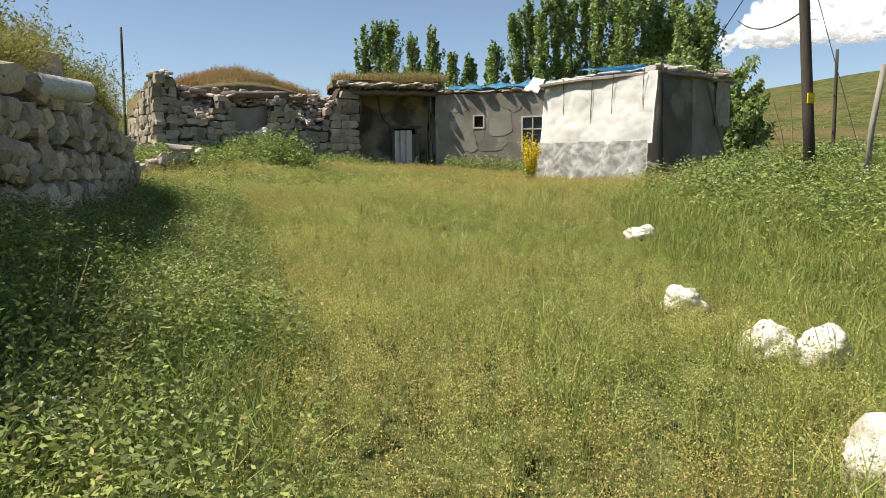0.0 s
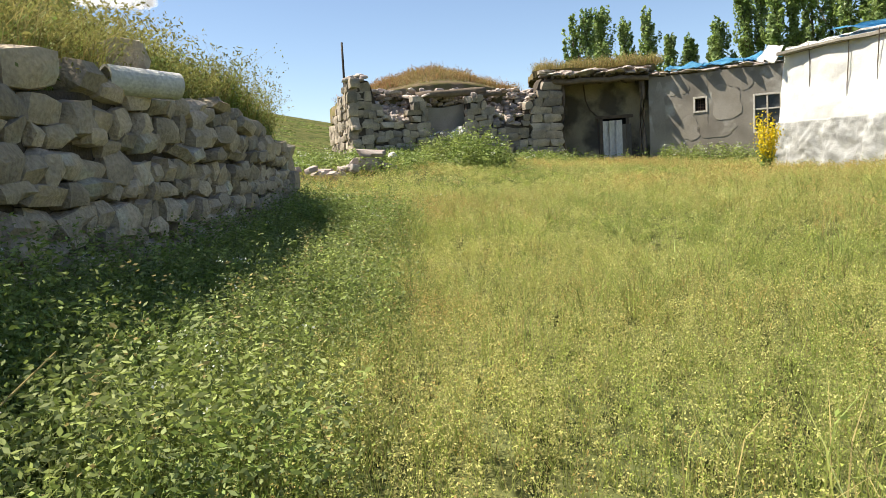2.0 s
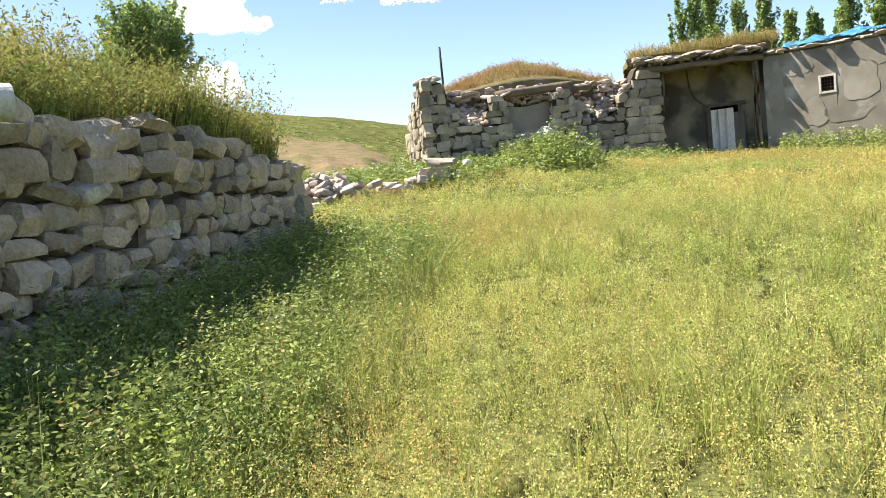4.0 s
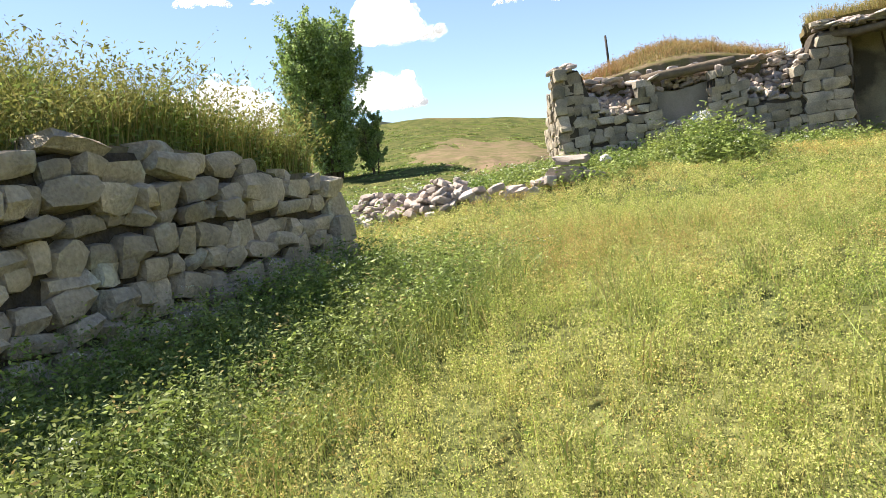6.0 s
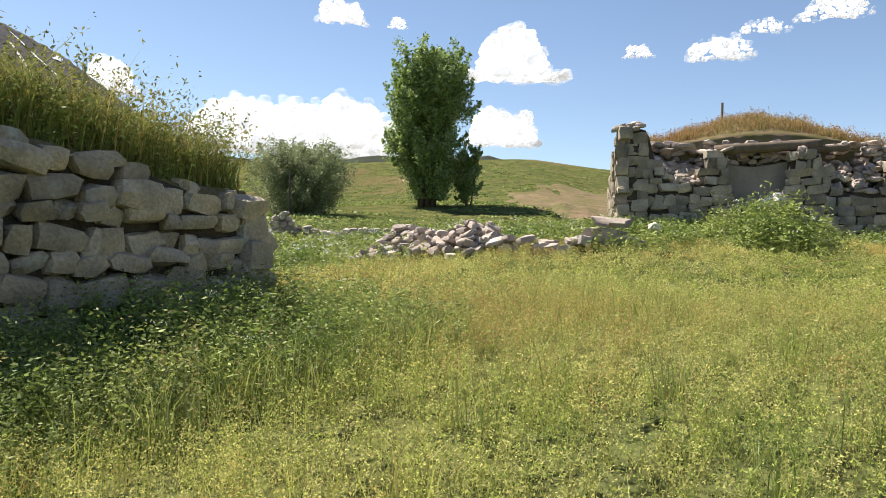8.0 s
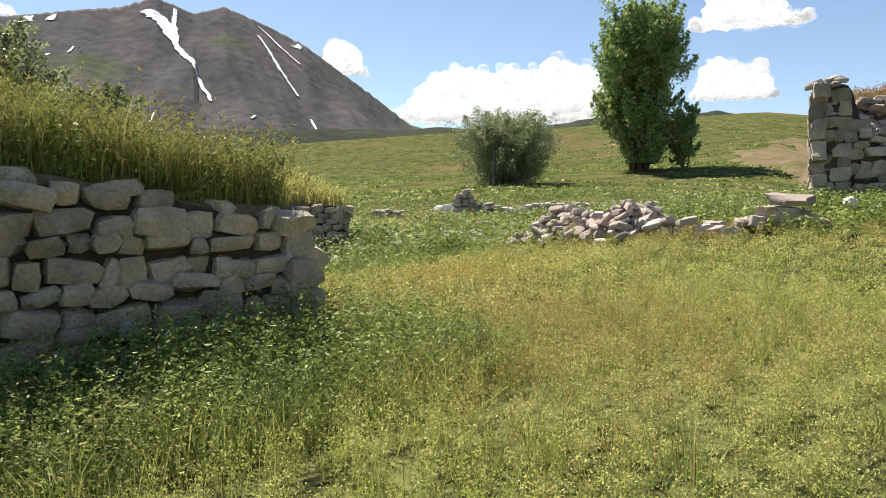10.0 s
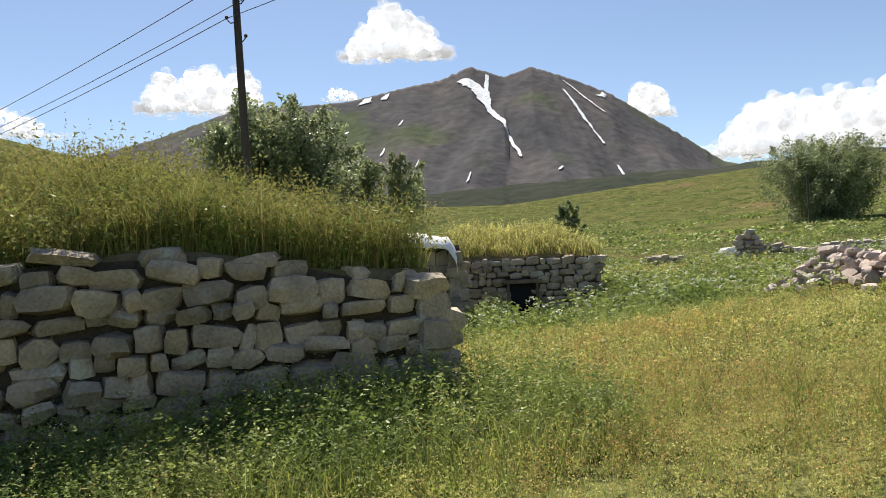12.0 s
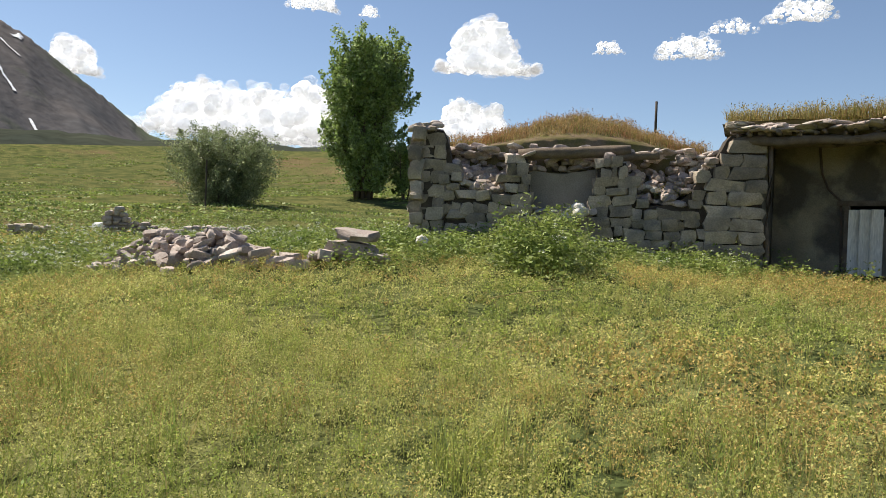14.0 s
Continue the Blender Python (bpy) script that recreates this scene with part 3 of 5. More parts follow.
side = core_wall("wall_ruin_side", SIDE_B, P, lambda s: float(gz(*(P - RF * (2.8 - s)))), lambda s: side_top(2.8 - s) - 0.08, 0.4, "core", 0.08)
tagged(side, "collapsing side wall of the ruined stone house", "stone wall", kind="structure")


def side_stones():
    # outer face of the side wall
    masonry(side, ASHLAR, SIDE_B, P, lambda s: float(gz(*(P - RF * (2.8 - s)))), lambda s: side_top(2.8 - s), 0.24, (0.22, 0.5), 0.3, out=0.03, jitter=0.04, tilt=4)


side_stones()


def ruin_mound_z(s, w):
    return 3.95 + 0.95 * np.exp(-((s - 3.7) / 2.2) ** 2 - ((w - 2.6) / 1.7) ** 2) + 0.1 * np.exp(-((w - 2.6) / 1.5) ** 2)


def ruin_mound_place(i, j):
    s, w = 0.5 + i * 6.2, 0.95 + j * 4.2
    p = P + RU * s - RF * w
    return (p.x, p.y, float(ruin_mound_z(s, w)) + 0.04 * noise.noise(Vector((s * 3, w * 3, 0))))


ruin_roof = sheet("ruin_roof_mound", ruin_mound_place, 26, 18, "soil", None, lambda x, y: 3.4)
tagged(ruin_roof, "sunken earth roof with russet dry grass on the ruin", "earth roof", kind="structure")

# ---- porch with the door ----
MA, MB = Vector((-1.15, 29.3)), Vector((3.7, 28.3))
MU = (MB - MA).normalized()
MF = Vector((MU.y, -MU.x))
PA, PB = Vector((-4.35, 30.0)), Vector((-0.7, 30.35))
PU = (PB - PA).normalized()
PF = Vector((PU.y, -PU.x))
DOOR_S, DOOR_W, DOOR_Z = 1.46, 1.0, 3.05
porch = thing("wall_porch", "back wall of a porch in stained yellowish clay", "wall", kind="structure")
plen = (PB - PA).length


def clay_panel(name, s0, s1, z0, z1, mat, seed):
    mid = PA + PU * ((s0 + s1) / 2) - PF * 0.15
    return part(name, box((s1 - s0, 0.3, z1 - z0), (mid.x, mid.y, (z0 + z1) / 2), math.atan2(PU.y, PU.x), 0, 5, 0.025, seed), mat, porch)


clay_panel("clay_face", 0, DOOR_S, 1.1, 4.35, "yellow_mud", 1)
clay_panel("clay_face", DOOR_S + DOOR_W, plen, 1.1, 4.35, "yellow_mud", 2)
clay_panel("clay_face", DOOR_S, DOOR_S + DOOR_W, DOOR_Z, 4.35, "yellow_mud", 3)
for a, b in ((Q + Vector((-0.45, 0.5)), PA + Vector((-0.2, 0.1))), (MA + Vector((0.2, 0.2)), PB + Vector((0.1, 0.1)))):
    d = (b - a)
    m = a.lerp(b, 0.5)
    part("porch_side", box((d.length + 0.3, 0.3, 3.2), (m.x, m.y, 2.8), math.atan2(d.y, d.x), 0, 3, 0.03, 5), "mud", porch)


for a, b, r in ((Q + RU * 0.12 - RF * 0.12, Q + RU * 0.14 - RF * 0.1, 0.06), (MA - MU * 0.16, MA - MU * 0.2, 0.075), (MA - MU * 0.34 - MF * 0.1, MA - MU * 0.3 - MF * 0.1, 0.045)):
    smooth(part("post", tube([(*(a.lerp(b, k / 5) + MU * 0.02 * math.sin(2.1 * k)), 1.2 + 0.61 * k) for k in range(6)], r, 8, 0.9, 0.25), "log", porch, "dark weathered porch post"))
crack = [PA + PU * q + PF * 0.02 for q in (0.92, 0.98, 1.12, 1.38, 1.42)]
# dark tube laid on the clay, its colour standing for the crack's shade
part("crack", tube([(p.x, p.y, z) for p, z in zip(crack, (4.3, 3.7, 3.35, 3.1, 1.5))], 0.028, 6, 0.8, 0.4), "rust", porch, "dark branching crack drawn as a thin tube")


def porch_door():
    ob = thing("door_1", "bleached plank door standing ajar in a dark frame", "door", kind="structure")
    zb = float(gz(*(PA + PU * DOOR_S))) + 0.02
    turn = math.atan2(PU.y, PU.x)
    for s in (DOOR_S + 0.05, DOOR_S + DOOR_W - 0.05):
        c = PA + PU * s + PF * 0.02
        part("door_post", box((0.1, 0.14, DOOR_Z - zb + 0.1), (c.x, c.y, (DOOR_Z + zb) / 2), turn, 0.01, 0), "log", ob)
    c = PA + PU * (DOOR_S + DOOR_W / 2) + PF * 0.03
    part("door_head", box((DOOR_W + 0.3, 0.16, 0.11), (c.x, c.y, DOOR_Z), turn, 0.012, 0), "log", ob)
    # leaf of planks, pushed half open
    hinge = PA + PU * (DOOR_S + 0.10) + PF * 0.1
    for k in range(3):
        d = (PU * math.cos(0.35) + PF * math.sin(0.35)) * (0.12 + 0.235 * k)
        part("plank", box((0.23, 0.035, DOOR_Z - zb - 0.22), (hinge.x + d.x, hinge.y + d.y, (DOOR_Z + zb) / 2 - 0.03), math.atan2(PF.y, PF.x) + radians(90) + 0.35, 0.006, 0), "plank", ob)
    for k in range(2):
        d = PU * (0.72 + 0.18 * k)
        part("plank", box((0.17, 0.035, DOOR_Z - zb - 0.35), (hinge.x + d.x, hinge.y + d.y, (DOOR_Z + zb) / 2 - 0.1), turn, 0.006, 0), "dark_plank", ob, "dark grey plank")
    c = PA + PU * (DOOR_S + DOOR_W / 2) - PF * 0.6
    # black panel in place of the unlit room behind the door
    part("dark_room", box((DOOR_W + 0.4, 0.1, 2.4), (c.x, c.y, 2.4), turn), "unlit_black", ob)


porch_door()


def porch_roof():
    ob = thing("roof_porch", "flat earth roof on logs and slabs, grass on top", "roof", kind="structure")
    a, b = Q - RF * 0.2 + RU * -0.6, MA
    e = (b - a).normalized()
    f = Vector((e.y, -e.x))
    for w, z, r in ((-0.05, 4.24, 0.1), (0.5, 4.28, 0.09), (1.0, 4.3, 0.09)):
        smooth(part("beam", tube([(*(a.lerp(b, k / 8) - f * (w + 0.04 * math.sin(3 * k))), z + 0.03 * math.sin(2.3 * k + w)) for k in range(-0, 9)], r, 9, 0.9, 0.25), "log", ob))
    n = 13
    for k in range(n):
        c = a.lerp(b, (k + 0.5) / n) + e * rng.uniform(-0.08, 0.08)
        p0, p1 = c + f * rng.uniform(0.08, 0.34), c - f * 1.5
        smooth(part("rafter", tube([(p0.x, p0.y, 4.37 + rng.uniform(-0.03, 0.03)), (p1.x, p1.y, 4.42)], rng.uniform(0.035, 0.06), 7), "log", ob))
    for k in range(80):
        c = a.lerp(b, rng.random()) + f * rng.uniform(-0.35, 0.22)
        lay_stone(RUBBLE, ob, pose(c.x, c.y, 4.46 + rng.uniform(-0.03, 0.12), *rng.uniform(-12, 12, 2), rng.uniform(0, 180)) @ Matrix.Diagonal((*rng.uniform(0.2, 0.5, 2), rng.uniform(0.05, 0.1), 1)), "slab")
    for k in range(9):
        c = a.lerp(b, rng.uniform(0.15, 0.95)) - f * rng.uniform(0.1, 0.5)
        g = e * rng.uniform(-0.5, 0.5)
        smooth(part("broken_rafter", tube([(c.x, c.y, 4.3), (c.x + g.x * 0.5, c.y + g.y * 0.5, 4.3 - rng.uniform(0.02, 0.16)), (c.x + g.x, c.y + g.y, 4.26 - rng.uniform(0.0, 0.2))], rng.uniform(0.02, 0.045), 7, 0.7, 0.2), "pole", ob))
    m = a.lerp(b, 0.5) - f * 1.2
    part("earth_layer", box(((b - a).length + 0.6, 2.6, 0.28), (m.x - f.x * 0.35, m.y - f.y * 0.35, 4.56), math.atan2(e.y, e.x), 0.06, 8, 0.12, 3), "soil", ob)
    return ob


porch_roof()

# ---- mud-walled house ----
mlen = (MB - MA).length
mud_zt = lambda s: 4.22 - 0.03 * s
SW, WW = (1.45, 1.9, 2.9, 3.42), (3.28, 4.12, 2.1, 3.34)
house = thing("wall_mud", "front wall of weathered grey mud plaster with patched stains", "mud wall", kind="structure")


def mud_panel(s0, s1, z0, z1, seed):
    m = MA + MU * ((s0 + s1) / 2) - MF * 0.2
    part("wall_panel", box((s1 - s0, 0.4, z1 - z0), (m.x, m.y, (z0 + z1) / 2), math.atan2(MU.y, MU.x), 0, 6, 0.02, 0), "mud", house)


mud_panel(0, SW[0], 1.0, 4.2, 1)
mud_panel(SW[0], SW[1], 1.0, SW[2], 2)
mud_panel(SW[0], SW[1], SW[3], 4.2, 3)
mud_panel(SW[1], WW[0], 1.0, 4.2, 4)
mud_panel(WW[0], WW[1], 1.0, WW[2], 5)
mud_panel(WW[0], WW[1], WW[3], 4.2, 6)
mud_panel(WW[1], mlen, 1.0, 4.2, 7)


def mud_window(name, o, label, bars, panes):
    ob = thing(name, label, "window", kind="structure")
    turn = math.atan2(MU.y, MU.x)
    s0, s1, z0, z1 = o

    def bar(nm, s, z, w, h, mat, deep=0.05, off=0.02):
        p = MA + MU * s - MF * off
        return part(nm, box((w, deep, h), (p.x, p.y, z), turn, 0.006), mat, ob)

    sm, zm = (s0 + s1) / 2, (z0 + z1) / 2
    for s in (s0 + 0.03, s1 - 0.03):
        bar("window_frame", s, zm, 0.06, z1 - z0, "paint", 0.08)
    for z in (z0 + 0.03, z1 - 0.03):
        bar("window_frame", sm, z, s1 - s0 - 0.12, 0.06, "paint", 0.08)
    if panes:
        bar("mullion", sm, zm, 0.05, z1 - z0 - 0.12, "paint", 0.06)
        bar("transom", sm, zm + 0.14, s1 - s0 - 0.12, 0.05, "paint", 0.05, 0.03)
        for s in ((s0 + sm) / 2, (s1 + sm) / 2):
            bar("pane", s, zm, (s1 - s0) / 2 - 0.08, z1 - z0 - 0.12, "glass", 0.008, 0.07)
    for k in range(bars):
        bar("grille_bar", s0 + (k + 1) * (s1 - s0) / (bars + 1), zm, 0.014, z1 - z0 - 0.12, "rust", 0.014, 0.03)
        bar("grille_bar", sm, z0 + (k + 1) * (z1 - z0) / (bars + 1), s1 - s0 - 0.12, 0.014, "rust", 0.014, 0.045)
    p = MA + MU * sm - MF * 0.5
    # black panel stands in for the darkness behind the window
    part("dark_room", box((s1 - s0 + 0.3, 0.1, z1 - z0 + 0.3), (p.x, p.y, zm), turn), "unlit_black", ob)


def plaster_patch(s, z, w, h, mat, seed):
    """A flake of newer plaster with a ragged outline, a little proud of the wall."""
    bm = bmesh.new()
    ring = []
    for k in range(22):
        a = 2 * math.pi * k / 22
        r = 1 + 0.45 * noise.noise(Vector((math.cos(a) * 1.6, math.sin(a) * 1.6, seed)))
        p = MA + MU * (s + math.cos(a) * w * r / 2) + MF * 0.012
        ring.append(bm.verts.new((p.x, p.y, z + math.sin(a) * h * r / 2)))
    f = bm.faces.new(ring)
    got = bmesh.ops.extrude_face_region(bm, geom=[f])
    bmesh.ops.translate(bm, vec=(-MF.x * 0.03, -MF.y * 0.03, 0), verts=[g for g in got["geom"] if isinstance(g, bmesh.types.BMVert)])
    bmesh.ops.recalc_face_normals(bm, faces=bm.faces)
    return part("plaster_patch", bm, mat, house)


for k, (s, z, w, h, mat) in enumerate(((0.35, 3.0, 0.5, 1.7, "mud_new"), (0.95, 3.75, 0.7, 0.5, "mud"), (2.5, 3.2, 0.9, 1.3, "mud_new"), (2.1, 2.3, 1.2, 0.5, "mud"), (2.95, 3.8, 0.7, 0.5, "mud"), (1.3, 2.4, 0.7, 0.7, "mud_new"))):
    plaster_patch(s, z, w, h, mat, k * 3.7)
mud_window("window_1", SW, "small square window with an iron grille in mud plaster", 5, False)
mud_window("window_2", WW, "pale wooden window with dusty dark panes", 0, True)


def wavy_cloth(name, corner, eu, ev, nu, nv, amp, material, parent, folds=9.0, seed=0.0, rag=0.0, thick=0.012):
    """A hanging or lying cloth from corner along eu and ev with folds; rag: how torn its far edge is."""
    corner, eu, ev = Vector(corner), Vector(eu), Vector(ev)
    nrm = eu.cross(ev).normalized()
    bm = bmesh.new()
    g = []
    for i in range(nu + 1):
        col = []
        for j in range(nv + 1):
            u, v = i / nu, j / nv
            vv = v * (1 + rag * noise.noise(Vector((u * 9, seed, 1))))
            w = amp * (0.6 * math.sin(folds * u * 2 + 2 * v + seed) * (0.3 + 0.7 * v) + 0.9 * noise.noise(Vector((u * folds, v * 3.1, seed))) + 0.4 * noise.noise(Vector((u * folds * 2.7, v * 8, seed + 4))))
            col.append(bm.verts.new(corner + eu * u + ev * vv + nrm * w))
        g.append(col)
    for i in range(nu):
        for j in range(nv):
            bm.faces.new((g[i][j], g[i + 1][j], g[i + 1][j + 1], g[i][j + 1]))
    bmesh.ops.solidify(bm, geom=bm.faces[:], thickness=thick)
    return smooth(part(name, bm, material, parent))


def mud_roof():
    ob = thing("roof_mud", "flat earth roof edge with slabs over the mud wall", "roof", kind="structure")
    m = MA + MU * (mlen / 2) - MF * 2.0
    part("earth_layer", box((mlen + 0.4, 3.7, 0.2), (m.x, m.y, 4.31), math.atan2(MU.y, MU.x), 0.05, 8, 0.08, 9), "soil", ob)
    for k in range(46):
        p = MA + MU * (rng.random() * mlen) + MF * rng.uniform(-0.22, 0.03)
        lay_stone(RUBBLE, ob, pose(p.x, p.y, 4.24 + rng.uniform(0, 0.08), *rng.uniform(-6, 6, 2), rng.uniform(0, 180)) @ Matrix.Diagonal((*rng.uniform(0.2, 0.45, 2), rng.uniform(0.04, 0.08), 1)), "slab")
    return ob


mud_roof()
for s0, s1, up in ((0.5, 1.9, 4.36), (1.7, 3.3, 4.4), (3.0, 4.5, 4.42)):
    a = MA + MU * s0 + MF * 0.02
    b = MA + MU * s1 + MF * 0.02
    t = wavy_cloth("blue_tarpaulin", (a.x, a.y, up), ((b - a).x, (b - a).y, 0), (-MF.x * 1.0, -MF.y * 1.0, 0.26), 24, 12, 0.09, "blue", None, 5, s0)
    tagged(t, "crumpled faded blue tarpaulin on the flat roof", "tarpaulin", "roof tarpaulins")

# ---- shed under a white tarpaulin ----
TC, TL, TR = Vector((4.7, 19.1)), Vector((2.45, 22.0)), Vector((7.0, 21.2))
shed = thing("shed", "low mud shed with one side hung with a white tarpaulin", "shed")
TB = TL + TR - TC
for a, b, nm in ((TL, TC, "wall"), (TC, TR, "wall"), (TR, TB, "wall"), (TB, TL, "wall")):
    d = b - a
    n = Vector((d.y, -d.x)).normalized()
    m = a.lerp(b, 0.5) - n * 0.2
    part(nm, box((d.length - 0.01, 0.36, 3.4), (m.x, m.y, 1.95), math.atan2(d.y, d.x), 0, 6, 0.05, 2), "mud", shed)
m = TC.lerp(TB, 0.5)
part("roof", box(((TR - TC).length + 0.5, (TL - TC).length + 0.3, 0.08), (m.x, m.y, 3.66), math.atan2((TR - TC).y, (TR - TC).x), 0.03, 6, 0.07, 5), "dark_plank", shed, "sagging roof of boards and earth")
d = TC - TL
n = Vector((d.y, -d.x)).normalized()
a = TL - d.normalized() * 0.15 + n * 0.12
wavy_cloth("tarpaulin", (a.x, a.y, 3.78), (d.x * 1.06, d.y * 1.06, -0.1), (n.x * 0.2, n.y * 0.2, -1.75), 80, 40, 0.045, "tarp", shed, 6, 1.2, 0.04)
wavy_cloth("plastic_sheet", (a.x + n.x * 0.26, a.y + n.y * 0.26, 2.08), (d.x * 1.05, d.y * 1.05, -0.06), (n.x * 0.1, n.y * 0.1, -1.1), 90, 30, 0.085, "sheet", shed, 13, 5.0, 0.12)["label"] = "torn greyish plastic sheet"
wavy_cloth("roof_flap", (a.x, a.y, 3.80), (d.x * 1.06, d.y * 1.06, -0.02), (-n.x * 1.6, -n.y * 1.6, 0.1), 50, 18, 0.08, "tarp", shed, 6, 2.0)
flap_a = TL - d.normalized() * 0.15 + n * 0.1
for k in range(11):
    q = TC.lerp(TR, k / 10) + Vector((rng.normal(0, 0.05), rng.normal(0, 0.05)))
    lay_stone(RUBBLE, shed, pose(q.x, q.y, 3.74 + rng.uniform(-0.02, 0.05), *rng.uniform(-10, 10, 2), rng.uniform(0, 180)) @ Matrix.Diagonal((rng.uniform(0.18, 0.4), rng.uniform(0.15, 0.3), rng.uniform(0.06, 0.12), 1)), "roof_stone")
wavy_cloth("corner_flap", (flap_a.x, flap_a.y, 3.86), (-0.25, 1.5, 0.25), (-0.3, -0.3, -0.4), 20, 10, 0.07, "tarp", shed, 4, 3.0)
for k, s in enumerate((0.22, 0.5, 0.7, 0.97)):
    p = a + d * s + n * 0.10
    part("rope", tube([(p.x + 0.02 * math.sin(j + k), p.y, 3.75 - 0.34 * j) + () for j in range(6)], 0.012, 5), "rust", shed)
e = TR - TC
en = Vector((e.y, -e.x)).normalized()
b = TC + e.normalized() * 0.1 + en * 0.06
wavy_cloth("grey_cloth", (b.x, b.y, 3.55), (e.x * 0.42, e.y * 0.42, 0), (en.x * 0.05, en.y * 0.05, -2.35), 24, 30, 0.03, "mud", shed, 5, 8.0, 0.03)
part("pole", tube([(b.x + e.x * 0.62, b.y + e.y * 0.62, 3.7), (b.x + e.x * 0.9 + en.x * 0.25, b.y + e.y * 0.9 + en.y * 0.25, 1.25)], 0.035, 7), "log", shed)
wavy_cloth("end_cloth", (TR.x - 0.5 * e.normalized().x + en.x * 0.06, TR.y - 0.5 * e.normalized().y + en.y * 0.06, 3.95), (e.normalized().x * 0.7, e.normalized().y * 0.7, 0), (0, 0, -1.5), 12, 20, 0.04, "paint", shed, 4, 6.0, 0.08)
t = wavy_cloth("blue_tarpaulin", (TC.x - 0.5, TC.y + 0.7, 3.92), (e.x * 0.55, e.y * 0.55, 0.1), (d.x * -0.5, d.y * -0.5, 0.1), 20, 14, 0.06, "blue", None, 5, 9.0)
tagged(t, "crumpled faded blue tarpaulin on the shed roof", "tarpaulin", "roof tarpaulins")

# ---- stone heap and low wall ----
heap = thing("stone_heap", "heap of pale pinkish field stones in the grass", "stone heap")
HA, HB = Vector((-13.3, 19.25)), Vector((-9.8, 19.45))
for k in range(380):
    s = rng.uniform(0, 1)
    w = rng.normal(0, 0.42)
    c = HA.lerp(HB, s) + Vector((0.0, 1.0)) * (w + 0.3)
    top = 0.6 * min(1.0, 4.5 * s, 5 * (1 - s) + 0.35) * (0.8 + 0.25 * math.sin(7 * s + 1)) * math.exp(-(w / 0.7) ** 2)
    z = float(gz(c.x, c.y)) + 0.1 + top * rng.uniform(0.15, 1.1)
    lay_stone(RUBBLE, heap, pose(c.x, c.y, z, *rng.uniform(-30, 30, 2), rng.uniform(0, 180)) @ Matrix.Diagonal((rng.uniform(0.16, 0.4), rng.uniform(0.14, 0.27), rng.uniform(0.08, 0.17), 1)))
low = thing("low_stone_row", "low row of half-buried stones ending in two flat boulders", "stone row")
for k in range(20):
    c = HB.lerp(Vector((-7.6, 21.4)), k / 19) + Vector((rng.normal(0, 0.12), rng.normal(0, 0.15)))
    lay_stone(RUBBLE, low, pose(c.x, c.y, float(gz(c.x, c.y)) + rng.uniform(0.08, 0.3), *rng.uniform(-20, 20, 2), rng.uniform(0, 180)) @ Matrix.Diagonal((rng.uniform(0.2, 0.45), rng.uniform(0.2, 0.3), rng.uniform(0.12, 0.24), 1)))
for dx, dz, sx, sz in ((0, 0.28, 0.85, 0.34), (0.1, 0.55, 0.75, 0.2)):
    lay_stone(RUBBLE, low, pose(-8.0 + dx, 21.05, float(gz(-8, 21)) + dz, 4, 6, 25) @ Matrix.Diagonal((sx, 0.5, sz, 1)), "boulder")


def boulder(x, y, sx, sy, sz, up, seed):
    """An uneven limestone rock, half in the ground."""
    bm = bmesh.new()
    bmesh.ops.create_icosphere(bm, subdivisions=4, radius=1)
    for v in bm.verts:
        d = v.co.copy()
        k = 1 + 0.42 * noise.noise(d * 1.1 + Vector((seed, 0, 3))) + 0.2 * noise.noise(d * 2.6 + Vector((0, seed, 1))) + 0.09 * noise.noise(d * 7 + Vector((seed, seed, 0)))
        cell = noise.cell_vector(d * 1.9 + Vector((seed, seed, seed)))
        v.co = d * k + (Vector(cell) - Vector((0.5, 0.5, 0.5))) * 0.06
        v.co = Vector((v.co.x * sx, v.co.y * sy, v.co.z * sz))
    bmesh.ops.translate(bm, vec=(x, y, float(gz(x, y)) + up), verts=bm.verts)
    ob = smooth(part("boulder", bm, "limestone"))
    return tagged(ob, "pale limestone boulder half sunk in the grass", "boulder", "limestone boulders")


for args in ((2.32, 10.3, 0.2, 0.14, 0.1, 0.15, 1), (1.9, 6.85, 0.19, 0.15, 0.13, 0.09, 2), (2.06, 5.35, 0.17, 0.17, 0.15, 0.09, 3), (2.36, 5.25, 0.19, 0.18, 0.15, 0.09, 4), (1.76, 3.28, 0.21, 0.22, 0.2, 0.13, 5), (-7.0, 26.2, 0.28, 0.2, 0.2, 0.9, 6), (-6.4, 24.9, 0.2, 0.14, 0.12, 0.35, 7), (-7.9, 22.6, 0.12, 0.1, 0.1, 0.3, 8)):
    boulder(*args)

# ---- the far hut and ruins down the slope ----
HX0, HX1 = Vector((-17.8, 12.4)), Vector((-17.2, 16.4))
hut_low = lambda s: float(gz(*(HX0.lerp(HX1, s / 4.05))))
HUT_D = (1.75, 2.45, 1.36)
hut = thing("hut", "half-buried stone hut with a dark doorway and grassy roof", "hut")
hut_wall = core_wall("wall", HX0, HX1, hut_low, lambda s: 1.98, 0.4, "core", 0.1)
hut_wall.parent = hut
masonry(hut_wall, FIELD, HX0, HX1, hut_low, lambda s: 2.05, 0.155, (0.18, 0.4), 0.28, skip=lambda s, z: HUT_D[0] < s < HUT_D[1] and z < HUT_D[2] + 0.08)
hu = (HX1 - HX0).normalized()
hf = Vector((hu.y, -hu.x))
c = HX0 + hu * 2.1 + hf * 0.0
ha = math.atan2(hu.y, hu.x)
